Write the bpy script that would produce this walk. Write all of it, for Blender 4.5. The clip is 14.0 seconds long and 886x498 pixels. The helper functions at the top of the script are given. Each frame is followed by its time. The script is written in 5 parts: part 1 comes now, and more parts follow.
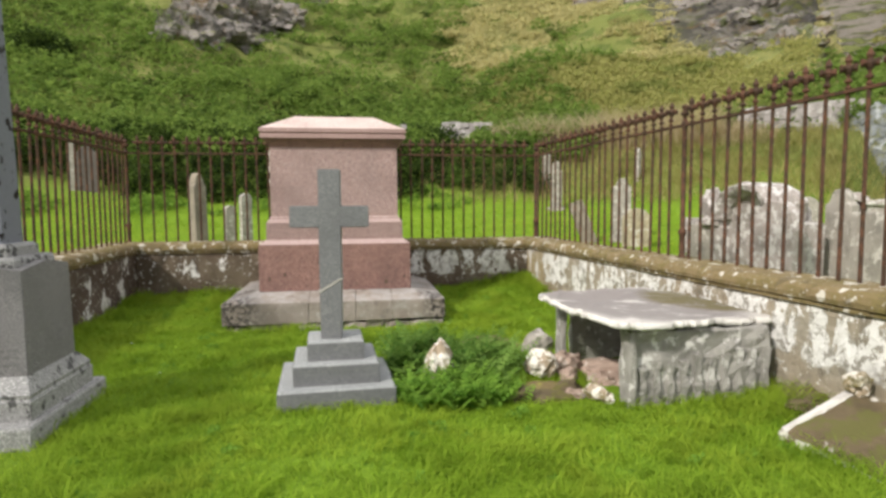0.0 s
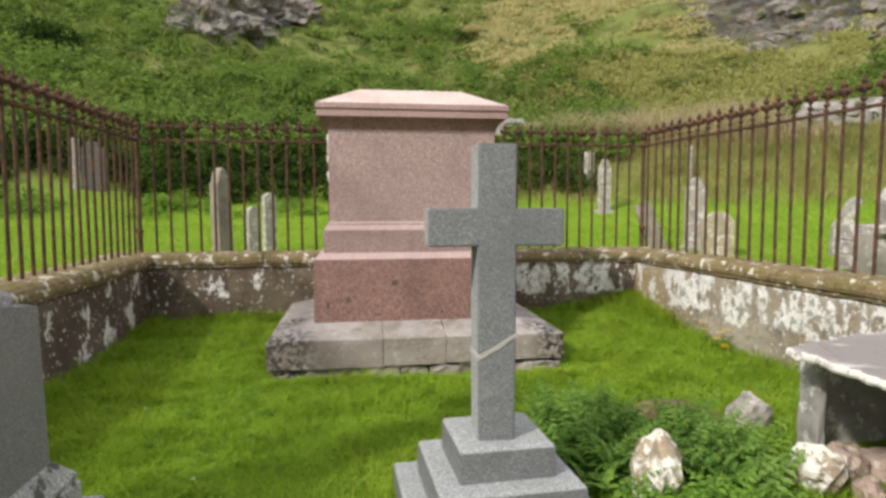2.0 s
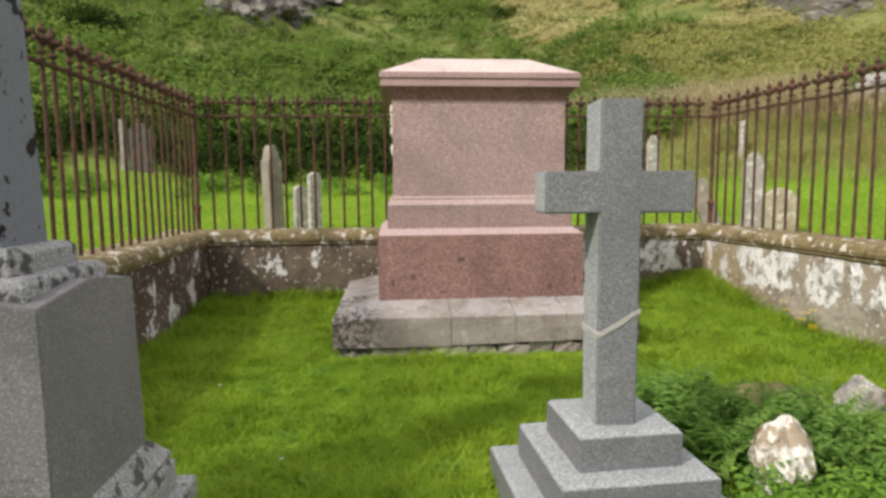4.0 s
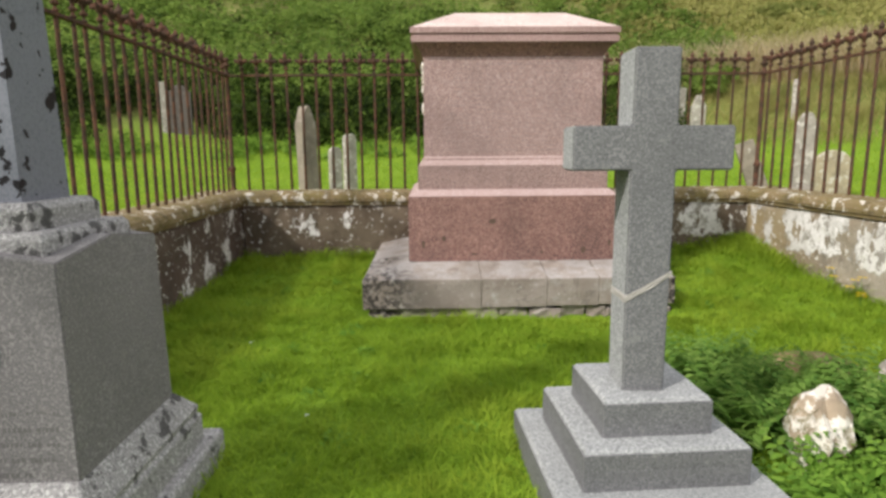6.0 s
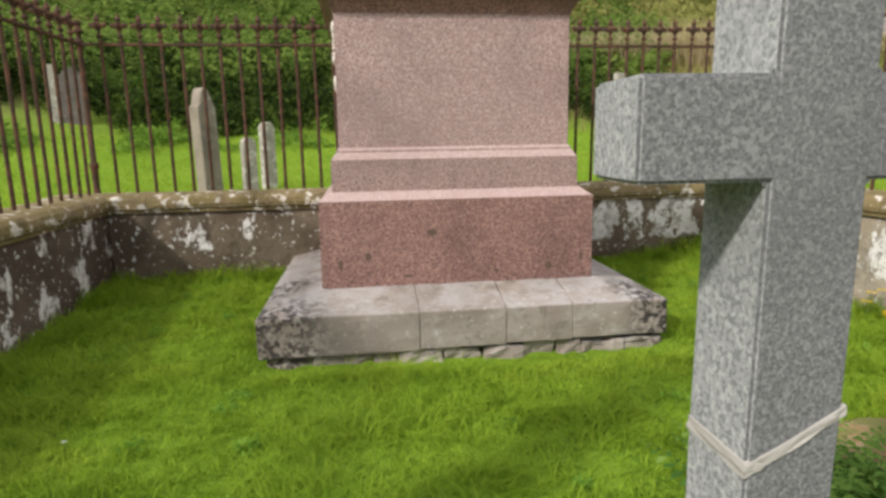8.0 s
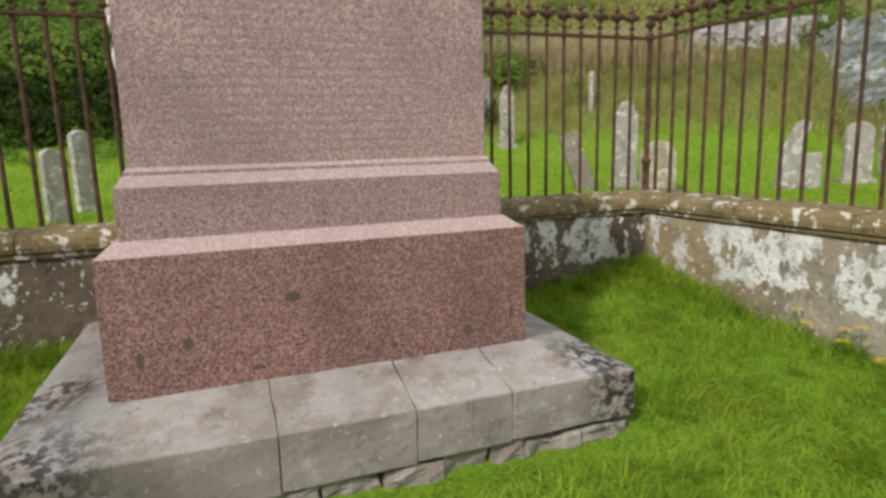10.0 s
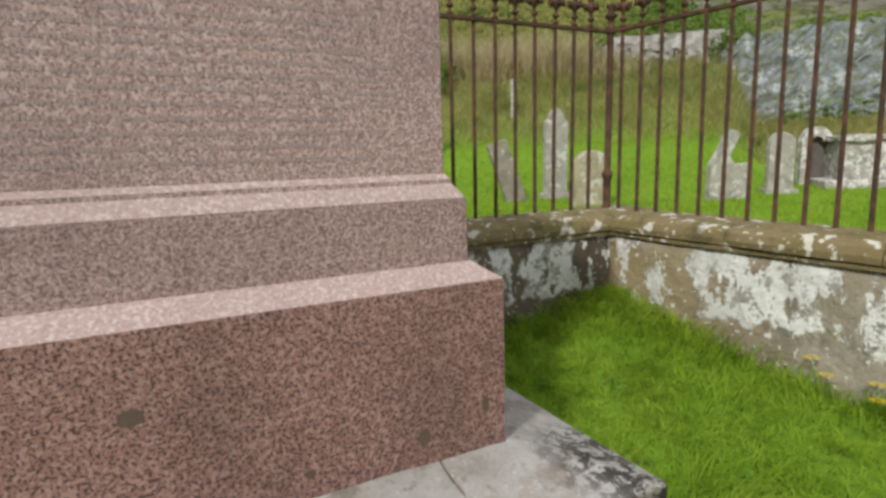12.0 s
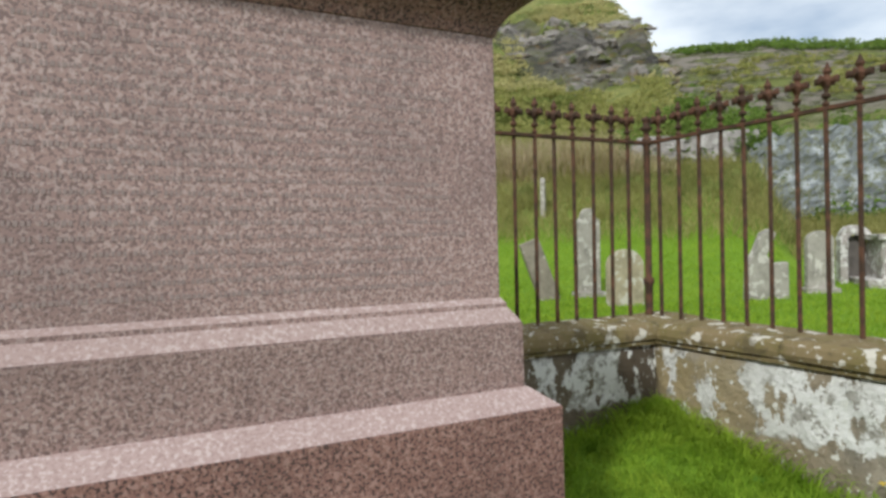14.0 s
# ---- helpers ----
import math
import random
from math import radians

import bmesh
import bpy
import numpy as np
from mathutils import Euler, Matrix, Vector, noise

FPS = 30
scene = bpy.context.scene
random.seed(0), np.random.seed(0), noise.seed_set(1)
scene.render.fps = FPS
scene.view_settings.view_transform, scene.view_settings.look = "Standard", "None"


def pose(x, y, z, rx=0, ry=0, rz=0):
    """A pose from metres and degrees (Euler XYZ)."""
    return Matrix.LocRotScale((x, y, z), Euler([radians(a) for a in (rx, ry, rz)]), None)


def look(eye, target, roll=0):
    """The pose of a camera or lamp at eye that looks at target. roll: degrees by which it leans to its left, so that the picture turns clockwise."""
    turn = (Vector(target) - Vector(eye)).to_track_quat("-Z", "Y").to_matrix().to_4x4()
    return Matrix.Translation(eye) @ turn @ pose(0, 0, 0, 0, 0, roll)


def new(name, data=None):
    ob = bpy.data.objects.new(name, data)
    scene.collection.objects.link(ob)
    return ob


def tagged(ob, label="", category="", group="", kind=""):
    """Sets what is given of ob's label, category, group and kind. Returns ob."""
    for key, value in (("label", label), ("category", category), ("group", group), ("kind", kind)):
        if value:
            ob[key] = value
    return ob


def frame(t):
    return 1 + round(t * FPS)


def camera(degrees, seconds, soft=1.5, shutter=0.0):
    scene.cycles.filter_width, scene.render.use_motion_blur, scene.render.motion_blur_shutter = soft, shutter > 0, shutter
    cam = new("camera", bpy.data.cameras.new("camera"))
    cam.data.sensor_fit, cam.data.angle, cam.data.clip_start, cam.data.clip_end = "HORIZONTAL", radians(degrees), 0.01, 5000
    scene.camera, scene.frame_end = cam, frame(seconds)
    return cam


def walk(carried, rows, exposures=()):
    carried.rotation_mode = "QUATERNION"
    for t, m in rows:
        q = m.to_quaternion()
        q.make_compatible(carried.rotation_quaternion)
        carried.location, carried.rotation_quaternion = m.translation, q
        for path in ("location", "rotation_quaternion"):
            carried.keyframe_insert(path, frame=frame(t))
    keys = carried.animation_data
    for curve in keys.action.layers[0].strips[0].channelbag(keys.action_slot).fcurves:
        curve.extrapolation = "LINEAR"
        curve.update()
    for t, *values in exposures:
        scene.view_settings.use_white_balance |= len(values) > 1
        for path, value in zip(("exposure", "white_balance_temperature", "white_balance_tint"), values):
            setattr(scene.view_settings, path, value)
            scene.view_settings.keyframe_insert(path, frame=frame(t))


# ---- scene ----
cam = camera(72.9, 14.0, soft=3.0)
PATH = [
    (0, (0.254, -0.637, 1.445), (0.548, 1.336, 1.291), -0.3),
    (0.5, (0.238, -0.078, 1.425), (0.579, 1.887, 1.275), -0.4),
    (1, (-0.035, 0.489, 1.425), (0.371, 2.442, 1.276), 0.0),
    (1.5, (-0.242, 1.031, 1.442), (0.144, 2.988, 1.293), -0.0),
    (2, (-0.474, 1.371, 1.442), (-0.201, 3.346, 1.294), -0.1),
    (2.2, (-0.565, 1.436, 1.434), (-0.314, 3.415, 1.295), -0.1),
    (4.5, (-0.76, 1.604, 1.374), (-0.641, 3.583, 1.111), -0.5),
    (5, (-0.747, 1.574, 1.384), (-0.685, 3.548, 1.069), -0.5),
    (5.5, (-0.74, 1.592, 1.39), (-0.701, 3.565, 1.068), -0.4),
    (6, (-0.699, 1.661, 1.35), (-0.661, 3.633, 1.021), -0.4),
    (6.5, (-0.574, 1.915, 1.326), (-0.485, 3.875, 0.937), -0.5),
    (7, (-0.549, 2.18, 1.381), (-0.373, 4.131, 0.979), -0.75),
    (7.2, (-0.558, 2.33, 1.342), (-0.365, 4.281, 0.946), -0.7),
    (9.3, (-0.594, 3.878, 1.342), (-0.084, 5.781, 0.997), -1.1),
    (9.5, (-0.552, 4.012, 1.354), (0.033, 5.891, 0.994), -0.9),
    (9.8, (-0.467, 4.237, 1.37), (0.195, 6.09, 1.011), -1.2),
    (10, (-0.408, 4.331, 1.353), (0.268, 6.181, 1.003), -1.5),
    (10.3, (-0.369, 4.497, 1.345), (0.353, 6.325, 0.974), -0.5),
    (10.5, (-0.333, 4.63, 1.318), (0.419, 6.449, 0.966), -1.3),
    (11, (-0.254, 4.916, 1.301), (0.673, 6.649, 0.93), -1.0),
    (11.5, (-0.136, 5.194, 1.356), (0.827, 6.908, 0.988), -1.1),
    (12, (-0.125, 5.291, 1.366), (0.801, 7.032, 1.035), -1.2),
    (12.5, (-0.142, 5.316, 1.388), (0.755, 7.078, 1.088), -1.2),
    (13, (-0.165, 5.343, 1.475), (0.74, 7.117, 1.296), -1.1),
    (13.5, (-0.201, 5.329, 1.473), (0.693, 7.118, 1.424), -1.2),
    (14, (-0.202, 5.339, 1.469), (0.66, 7.144, 1.447), -1.2),
]
walk(cam, [(t, look(eye, target, roll)) for t, eye, target, roll in PATH], exposures=[(0.0, 0.29, 6500, 11), (2.2, 0.24, 6450, 12), (4.3, 0.27, 6450, 13), (7.2, 0.29, 6450, 13), (9.3, 0.08, 6420, 12), (10.3, -0.08, 6300, 9), (12.0, -0.09, 6220, 6), (14.0, -0.12, 5950, 6)])

# ---------------------------------------------------------------- world and sun
LIGHT = Vector((1.0, 0.74, -0.98)).normalized()
sun_az = math.atan2(-LIGHT.x, -LIGHT.y)
sun_el = math.asin(-LIGHT.z)
world = bpy.data.worlds.new("sky")
scene.world = world
world.use_nodes = True
wt = world.node_tree
wt.nodes.clear()
w_out = wt.nodes.new("ShaderNodeOutputWorld")
w_bg = wt.nodes.new("ShaderNodeBackground")
w_sky = wt.nodes.new("ShaderNodeTexSky")
w_sky.sky_type = "NISHITA"
w_sky.sun_disc = False
w_sky.sun_elevation = sun_el
w_sky.sun_rotation = sun_az
w_sky.air_density = 1.0
w_sky.dust_density = 2.0
w_coord = wt.nodes.new("ShaderNodeTexCoord")
w_map = wt.nodes.new("ShaderNodeMapping")
w_map.inputs["Scale"].default_value = (1.0, 1.0, 2.6)
w_noise = wt.nodes.new("ShaderNodeTexNoise")
w_noise.inputs["Scale"].default_value = 1.9
w_noise.inputs["Detail"].default_value = 7.0
w_ramp = wt.nodes.new("ShaderNodeValToRGB")
w_ramp.color_ramp.elements[0].position = 0.30
w_ramp.color_ramp.elements[1].position = 0.54
w_mix = wt.nodes.new("ShaderNodeMixRGB")
w_mix.inputs["Color2"].default_value = (11.2, 11.1, 10.9, 1)
wt.links.new(w_coord.outputs["Generated"], w_map.inputs["Vector"])
wt.links.new(w_map.outputs["Vector"], w_noise.inputs["Vector"])
wt.links.new(w_noise.outputs["Fac"], w_ramp.inputs["Fac"])
wt.links.new(w_ramp.outputs["Color"], w_mix.inputs["Fac"])
wt.links.new(w_sky.outputs["Color"], w_mix.inputs["Color1"])
wt.links.new(w_mix.outputs["Color"], w_bg.inputs["Color"])
w_bg.inputs["Strength"].default_value = 0.112
wt.links.new(w_bg.outputs["Background"], w_out.inputs["Surface"])

sun_data = bpy.data.lights.new("sun", "SUN")
sun_data.energy = 3.35
sun_data.angle = radians(4.0)
sun_data.color = (1.0, 0.95, 0.87)
sun = new("sun", sun_data)
sun.matrix_world = look((-20, -10, 25), Vector((-20, -10, 25)) + LIGHT)


# ---------------------------------------------------------------- materials
class Mat:
    """A procedural material built from world-space noise layers."""

    def __init__(self, name, color, rough=0.85, spec=0.3):
        self.m = bpy.data.materials.new(name)
        self.m.use_nodes = True
        self.t = self.m.node_tree
        self.b = self.t.nodes["Principled BSDF"]
        self.b.inputs["Roughness"].default_value = rough
        self.b.inputs["Specular IOR Level"].default_value = spec
        geo = self.t.nodes.new("ShaderNodeNewGeometry")
        self.geo = geo
        self.pos = geo.outputs["Position"]
        rgb = self.t.nodes.new("ShaderNodeRGB")
        rgb.outputs[0].default_value = (*color, 1)
        self.col = rgb.outputs[0]
        self.bump = None

    def noise(self, scale, detail=4.0, rough=0.55, stretch=(1, 1, 1), shift=0.0):
        n = self.t.nodes.new("ShaderNodeTexNoise")
        n.inputs["Scale"].default_value = scale
        n.inputs["Detail"].default_value = detail
        n.inputs["Roughness"].default_value = rough
        m = self.t.nodes.new("ShaderNodeMapping")
        m.inputs["Scale"].default_value = stretch
        m.inputs["Location"].default_value = (shift, shift * 1.7, shift * 0.6)
        self.t.links.new(self.pos, m.inputs["Vector"])
        self.t.links.new(m.outputs["Vector"], n.inputs["Vector"])
        return n.outputs["Fac"]

    def ramp(self, fac, lo, hi):
        n = self.t.nodes.new("ShaderNodeMapRange")
        n.interpolation_type = "SMOOTHSTEP"
        n.inputs["From Min"].default_value = lo
        n.inputs["From Max"].default_value = hi
        self.t.links.new(fac, n.inputs["Value"])
        return n.outputs["Result"]

    def times(self, a, b):
        n = self.t.nodes.new("ShaderNodeMath")
        n.operation = "MULTIPLY"
        self.t.links.new(a, n.inputs[0])
        if isinstance(b, (int, float)):
            n.inputs[1].default_value = b
        else:
            self.t.links.new(b, n.inputs[1])
        return n.outputs[0]

    def layer(self, fac, color, amount=1.0):
        n = self.t.nodes.new("ShaderNodeMixRGB")
        n.inputs["Color2"].default_value = (*color, 1)
        self.t.links.new(self.times(fac, amount), n.inputs["Fac"])
        self.t.links.new(self.col, n.inputs["Color1"])
        self.col = n.outputs["Color"]
        return self

    def island(self, colors):
        """Colour by the random value of each loose piece."""
        n = self.t.nodes.new("ShaderNodeValToRGB")
        r = n.color_ramp
        while len(r.elements) < len(colors):
            r.elements.new(0.5)
        for i, c in enumerate(colors):
            r.elements[i].position = i / (len(colors) - 1)
            r.elements[i].color = (*c, 1)
        self.t.links.new(self.geo.outputs["Random Per Island"], n.inputs["Fac"])
        self.col = n.outputs["Color"]
        return self

    def relief(self, fac, strength, distance=0.01):
        n = self.t.nodes.new("ShaderNodeBump")
        n.inputs["Strength"].default_value = strength
        n.inputs["Distance"].default_value = distance
        self.t.links.new(fac, n.inputs["Height"])
        if self.bump is not None:
            self.t.links.new(self.bump, n.inputs["Normal"])
        self.bump = n.outputs["Normal"]
        return self

    def value(self, fac, lo, hi, socket):
        n = self.t.nodes.new("ShaderNodeMapRange")
        n.inputs["To Min"].default_value = lo
        n.inputs["To Max"].default_value = hi
        self.t.links.new(fac, n.inputs["Value"])
        self.t.links.new(n.outputs["Result"], self.b.inputs[socket])
        return self

    def done(self):
        self.t.links.new(self.col, self.b.inputs["Base Color"])
        if self.bump is not None:
            self.t.links.new(self.bump, self.b.inputs["Normal"])
        return self.m


def granite(name, base, dark, light, fleck=170.0, rough=0.5, stain=None, stain_amount=0.5, stain_at=0.63, specks=0.9):
    m = Mat(name, base, rough, 0.4)
    m.layer(m.ramp(m.noise(fleck, 2, 0.5), 0.50, 0.57), dark, specks)
    m.layer(m.ramp(m.noise(fleck * 0.8, 2, 0.5, shift=7.0), 0.53, 0.61), light, 0.75)
    m.layer(m.ramp(m.noise(2.2, 5, 0.6, shift=3.0), 0.42, 0.68), dark, 0.32)
    if stain:
        m.layer(m.ramp(m.noise(12.0, 5, 0.65, shift=11.0), stain_at, stain_at + 0.05), stain, stain_amount)
    m.relief(m.noise(fleck, 2, 0.6), 0.12, 0.002)
    m.value(m.noise(9.0, 4), rough - 0.12, rough + 0.2, "Roughness")
    return m.done()


def masonry(name, base, brown, white_at, wash=(0.30, 0.74), along=None, gain=0.0, corner=None):
    """Rubble walling with flaking limewash: denser between two places along x or y, ochre near a corner."""
    m = Mat(name, base, 0.92, 0.2)
    sep = m.t.nodes.new("ShaderNodeSeparateXYZ")
    m.t.links.new(m.pos, sep.inputs[0])

    def mad(a, k, b):
        n = m.t.nodes.new("ShaderNodeMath")
        n.operation = "MULTIPLY_ADD"
        n.inputs[1].default_value = k
        m.t.links.new(a, n.inputs[0])
        m.t.links.new(b, n.inputs[2])
        return n.outputs[0]

    m.layer(m.ramp(m.noise(1.3, 4, 0.6), 0.35, 0.65), brown, 0.85)
    m.layer(m.ramp(m.noise(3.5, 5, 0.6, stretch=(1, 1, 0.5), shift=31.0), 0.5, 0.66), tuple(c * 0.5 for c in base), 0.7)
    m.layer(m.ramp(m.noise(9.0, 5, 0.65, shift=4.0), 0.5, 0.75), (0.07, 0.06, 0.045), 0.6)
    big = m.noise(5.0, 6, 0.66, stretch=(1, 1, 0.55), shift=1.5)
    field = big
    if along:
        axis, lo, hi = along
        field = mad(m.ramp(sep.outputs[axis], lo, hi), gain, big)
    if corner:
        axis, lo, hi = corner
        near = m.ramp(sep.outputs[axis], lo, hi)
        m.layer(m.times(near, m.ramp(m.noise(4.0, 5, 0.6, shift=41.0), 0.30, 0.5)), (0.30, 0.235, 0.12), 0.75)
        field = mad(near, -0.045, field)
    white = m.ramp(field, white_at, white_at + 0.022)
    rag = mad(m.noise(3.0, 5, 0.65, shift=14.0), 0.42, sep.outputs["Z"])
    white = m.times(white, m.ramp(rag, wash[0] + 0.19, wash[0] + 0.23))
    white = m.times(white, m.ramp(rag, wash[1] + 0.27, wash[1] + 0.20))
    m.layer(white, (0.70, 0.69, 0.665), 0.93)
    m.layer(m.times(white, m.ramp(m.noise(12.0, 6, 0.72, shift=21.0), 0.515, 0.55)), (0.22, 0.20, 0.165), 0.85)
    m.layer(m.times(white, m.ramp(m.noise(2.4, 5, 0.6, shift=25.0), 0.48, 0.62)), (0.50, 0.485, 0.45), 0.6)
    m.layer(m.ramp(m.noise(20.0, 4, 0.6, shift=9.0), 0.61, 0.65), (0.66, 0.65, 0.6), 0.8)
    m.layer(m.ramp(m.noise(38.0, 4, 0.7, shift=5.0), 0.62, 0.72), (0.05, 0.045, 0.035), 0.5)
    m.relief(m.noise(14.0, 7, 0.65), 0.7, 0.03)
    m.relief(m.noise(4.5, 4, 0.6, shift=33.0), 0.6, 0.06)
    m.relief(white, 0.4, 0.008)
    return m.done()


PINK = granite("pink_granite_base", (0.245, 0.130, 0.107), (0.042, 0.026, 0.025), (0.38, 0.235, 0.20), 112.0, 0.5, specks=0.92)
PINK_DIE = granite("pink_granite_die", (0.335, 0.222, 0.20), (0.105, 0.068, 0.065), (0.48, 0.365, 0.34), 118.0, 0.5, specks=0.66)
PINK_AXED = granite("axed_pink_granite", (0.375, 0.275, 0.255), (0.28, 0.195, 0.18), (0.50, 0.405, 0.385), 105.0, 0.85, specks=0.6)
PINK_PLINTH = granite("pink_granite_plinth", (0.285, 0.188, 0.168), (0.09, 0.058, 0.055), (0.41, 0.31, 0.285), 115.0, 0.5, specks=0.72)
# Shade on the upright lip is put into this darker granite.
PINK_LIP_SHADED = granite("pink_granite_lip_shaded", (0.34, 0.225, 0.205), (0.18, 0.115, 0.105), (0.45, 0.33, 0.305), 105.0, 0.8, specks=0.6)
# Sunlight on the cap's slope is put into this paler granite.
PINK_CAP_LIT = granite("pink_granite_cap_lit", (0.56, 0.45, 0.41), (0.30, 0.21, 0.19), (0.66, 0.56, 0.52), 95.0, 0.8, (0.1, 0.09, 0.08), 0.5)
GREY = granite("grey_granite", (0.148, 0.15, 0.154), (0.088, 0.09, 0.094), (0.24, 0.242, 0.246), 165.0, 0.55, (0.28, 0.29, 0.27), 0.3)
# Paler copy of the cross granite, with sunlight put into its colour.
GREY_LIT = granite("grey_granite_lit", (0.30, 0.31, 0.31), (0.17, 0.18, 0.18), (0.42, 0.43, 0.42), 110.0, 0.85)
GREY_DIE = granite("pale_grey_granite", (0.165, 0.158, 0.16), (0.12, 0.117, 0.115), (0.275, 0.268, 0.262), 150.0, 0.6, (0.2, 0.19, 0.18), 0.5)
GREY_WORN = granite("weathered_grey_granite", (0.28, 0.275, 0.268), (0.17, 0.17, 0.17), (0.5, 0.5, 0.48), 110.0, 0.75, (0.03, 0.03, 0.028), 0.85, 0.56)


def shaft_material():
    m = Mat("polished_grey_granite", (0.17, 0.182, 0.21), 0.5, 0.25)
    m.layer(m.ramp(m.noise(110.0, 2, 0.6), 0.46, 0.62), (0.12, 0.13, 0.155), 0.7)
    m.layer(m.ramp(m.noise(10.0, 4, 0.55, shift=2.0), 0.60, 0.615), (0.008, 0.007, 0.009), 1.0)
    m.layer(m.ramp(m.noise(19.0, 3, 0.5, shift=5.0), 0.655, 0.67), (0.008, 0.007, 0.009), 1.0)
    return m.done()


GREY_SHAFT = shaft_material()


def slab_material():
    m = Mat("pale_sandstone_slab", (0.30, 0.262, 0.23), 0.9, 0.2)
    flat = m.t.nodes.new("ShaderNodeSeparateXYZ")
    m.t.links.new(m.geo.outputs["Normal"], flat.inputs[0])
    top = m.ramp(flat.outputs["Z"], 0.6, 0.9)
    m.layer(m.ramp(m.noise(3.0, 6, 0.6), 0.42, 0.62), (0.215, 0.178, 0.15), 0.75)
    m.layer(m.ramp(m.noise(7.0, 6, 0.7, shift=31.0), 0.54, 0.64), (0.40, 0.385, 0.36), 0.6)
    m.layer(m.ramp(m.noise(16.0, 5, 0.7, shift=2.0), 0.6, 0.7), (0.47, 0.455, 0.42), 0.6)
    m.layer(m.times(top, m.ramp(m.noise(5.0, 6, 0.7, shift=37.0), 0.38, 0.55)), (0.37, 0.355, 0.345), 0.7)
    m.layer(m.ramp(m.noise(4.0, 5, 0.65, stretch=(1.6, 1.6, 0.25), shift=6.4), 0.60, 0.68), (0.12, 0.10, 0.085), 0.6)
    m.layer(m.ramp(m.noise(60.0, 3, 0.6, shift=1.0), 0.55, 0.68), (0.2, 0.185, 0.16), 0.5)
    m.layer(m.ramp(m.noise(8.0, 7, 0.72, shift=17.0), 0.58, 0.64), (0.13, 0.112, 0.098), 0.5)
    m.layer(m.ramp(m.noise(26.0, 5, 0.7, shift=27.0), 0.60, 0.66), (0.50, 0.48, 0.45), 0.7)
    # black lichen crusts that grow from the outer corners
    for place, reach in (((-1.28, 6.52, 0.12), 0.6), ((1.36, 6.53, 0.16), 0.36), ((1.30, 6.75, 0.28), 0.36), ((-1.2, 7.2, 0.3), 0.35)):
        dist = m.t.nodes.new("ShaderNodeVectorMath")
        dist.operation = "DISTANCE"
        dist.inputs[1].default_value = place
        m.t.links.new(m.pos, dist.inputs[0])
        m.layer(m.times(m.ramp(dist.outputs["Value"], reach, reach * 0.35), m.ramp(m.noise(19.0, 7, 0.75, shift=reach * 20), 0.47, 0.52)), (0.03, 0.027, 0.025), 0.95)
    m.layer(m.ramp(m.noise(1.7, 6, 0.7, shift=13.0), 0.45, 0.65), (0.19, 0.165, 0.14), 0.45)
    m.relief(m.noise(30.0, 6, 0.65), 0.5, 0.012)
    return m.done()


def coping_material():
    m = Mat("mossy_sandstone_coping", (0.20, 0.152, 0.08), 0.95, 0.15)
    m.layer(m.ramp(m.noise(4.0, 6, 0.65), 0.4, 0.65), (0.15, 0.125, 0.045), 0.8)
    m.layer(m.ramp(m.noise(11.0, 3, 0.5, shift=3.0), 0.595, 0.625), (0.58, 0.55, 0.48), 0.85)
    m.layer(m.ramp(m.noise(34.0, 4, 0.6, shift=13.0), 0.62, 0.66), (0.50, 0.47, 0.40), 0.7)
    m.layer(m.ramp(m.noise(7.0, 6, 0.7, shift=9.0), 0.52, 0.62), (0.10, 0.08, 0.045), 0.7)
    m.layer(m.ramp(m.noise(40.0, 4, 0.7, shift=8.0), 0.6, 0.7), (0.08, 0.065, 0.04), 0.5)
    m.relief(m.noise(25.0, 6, 0.7), 0.6, 0.015)
    return m.done()


def lichen_stone(name, base, white, white_at, scale=9.0, moss=None, pale_edge=False):
    m = Mat(name, base, 0.92, 0.2)
    m.layer(m.ramp(m.noise(4.0, 6, 0.65), 0.4, 0.7), tuple(c * 0.55 for c in base), 0.8)
    m.layer(m.ramp(m.noise(scale, 6, 0.68, shift=2.5), white_at, white_at + 0.07), white, 0.9)
    m.layer(m.ramp(m.noise(scale * 3, 5, 0.7, shift=6.5), 0.62, 0.7), (0.045, 0.043, 0.04), 0.75)
    if moss:
        m.layer(m.ramp(m.noise(5.0, 6, 0.7, shift=12.0), 0.48, 0.58), moss, 0.85)
    if pale_edge:
        edge = m.t.nodes.new("ShaderNodeSeparateXYZ")
        m.t.links.new(m.geo.outputs["Normal"], edge.inputs[0])
        m.layer(m.times(m.ramp(edge.outputs["Z"], 0.65, 0.4), m.ramp(m.noise(7.0, 5, 0.65, shift=5.5), 0.36, 0.46)), white, 0.9)
    m.relief(m.noise(18.0, 7, 0.68), 0.6, 0.02)
    return m.done()


def rust_material():
    m = Mat("rusty_painted_iron", (0.055, 0.034, 0.023), 0.85, 0.2)
    m.layer(m.ramp(m.noise(14.0, 5, 0.65), 0.42, 0.62), (0.125, 0.058, 0.035), 0.8)
    m.layer(m.ramp(m.noise(45.0, 4, 0.7, shift=3.0), 0.56, 0.68), (0.045, 0.029, 0.022), 0.8)
    m.relief(m.noise(80.0, 4, 0.7), 0.5, 0.004)
    return m.done()


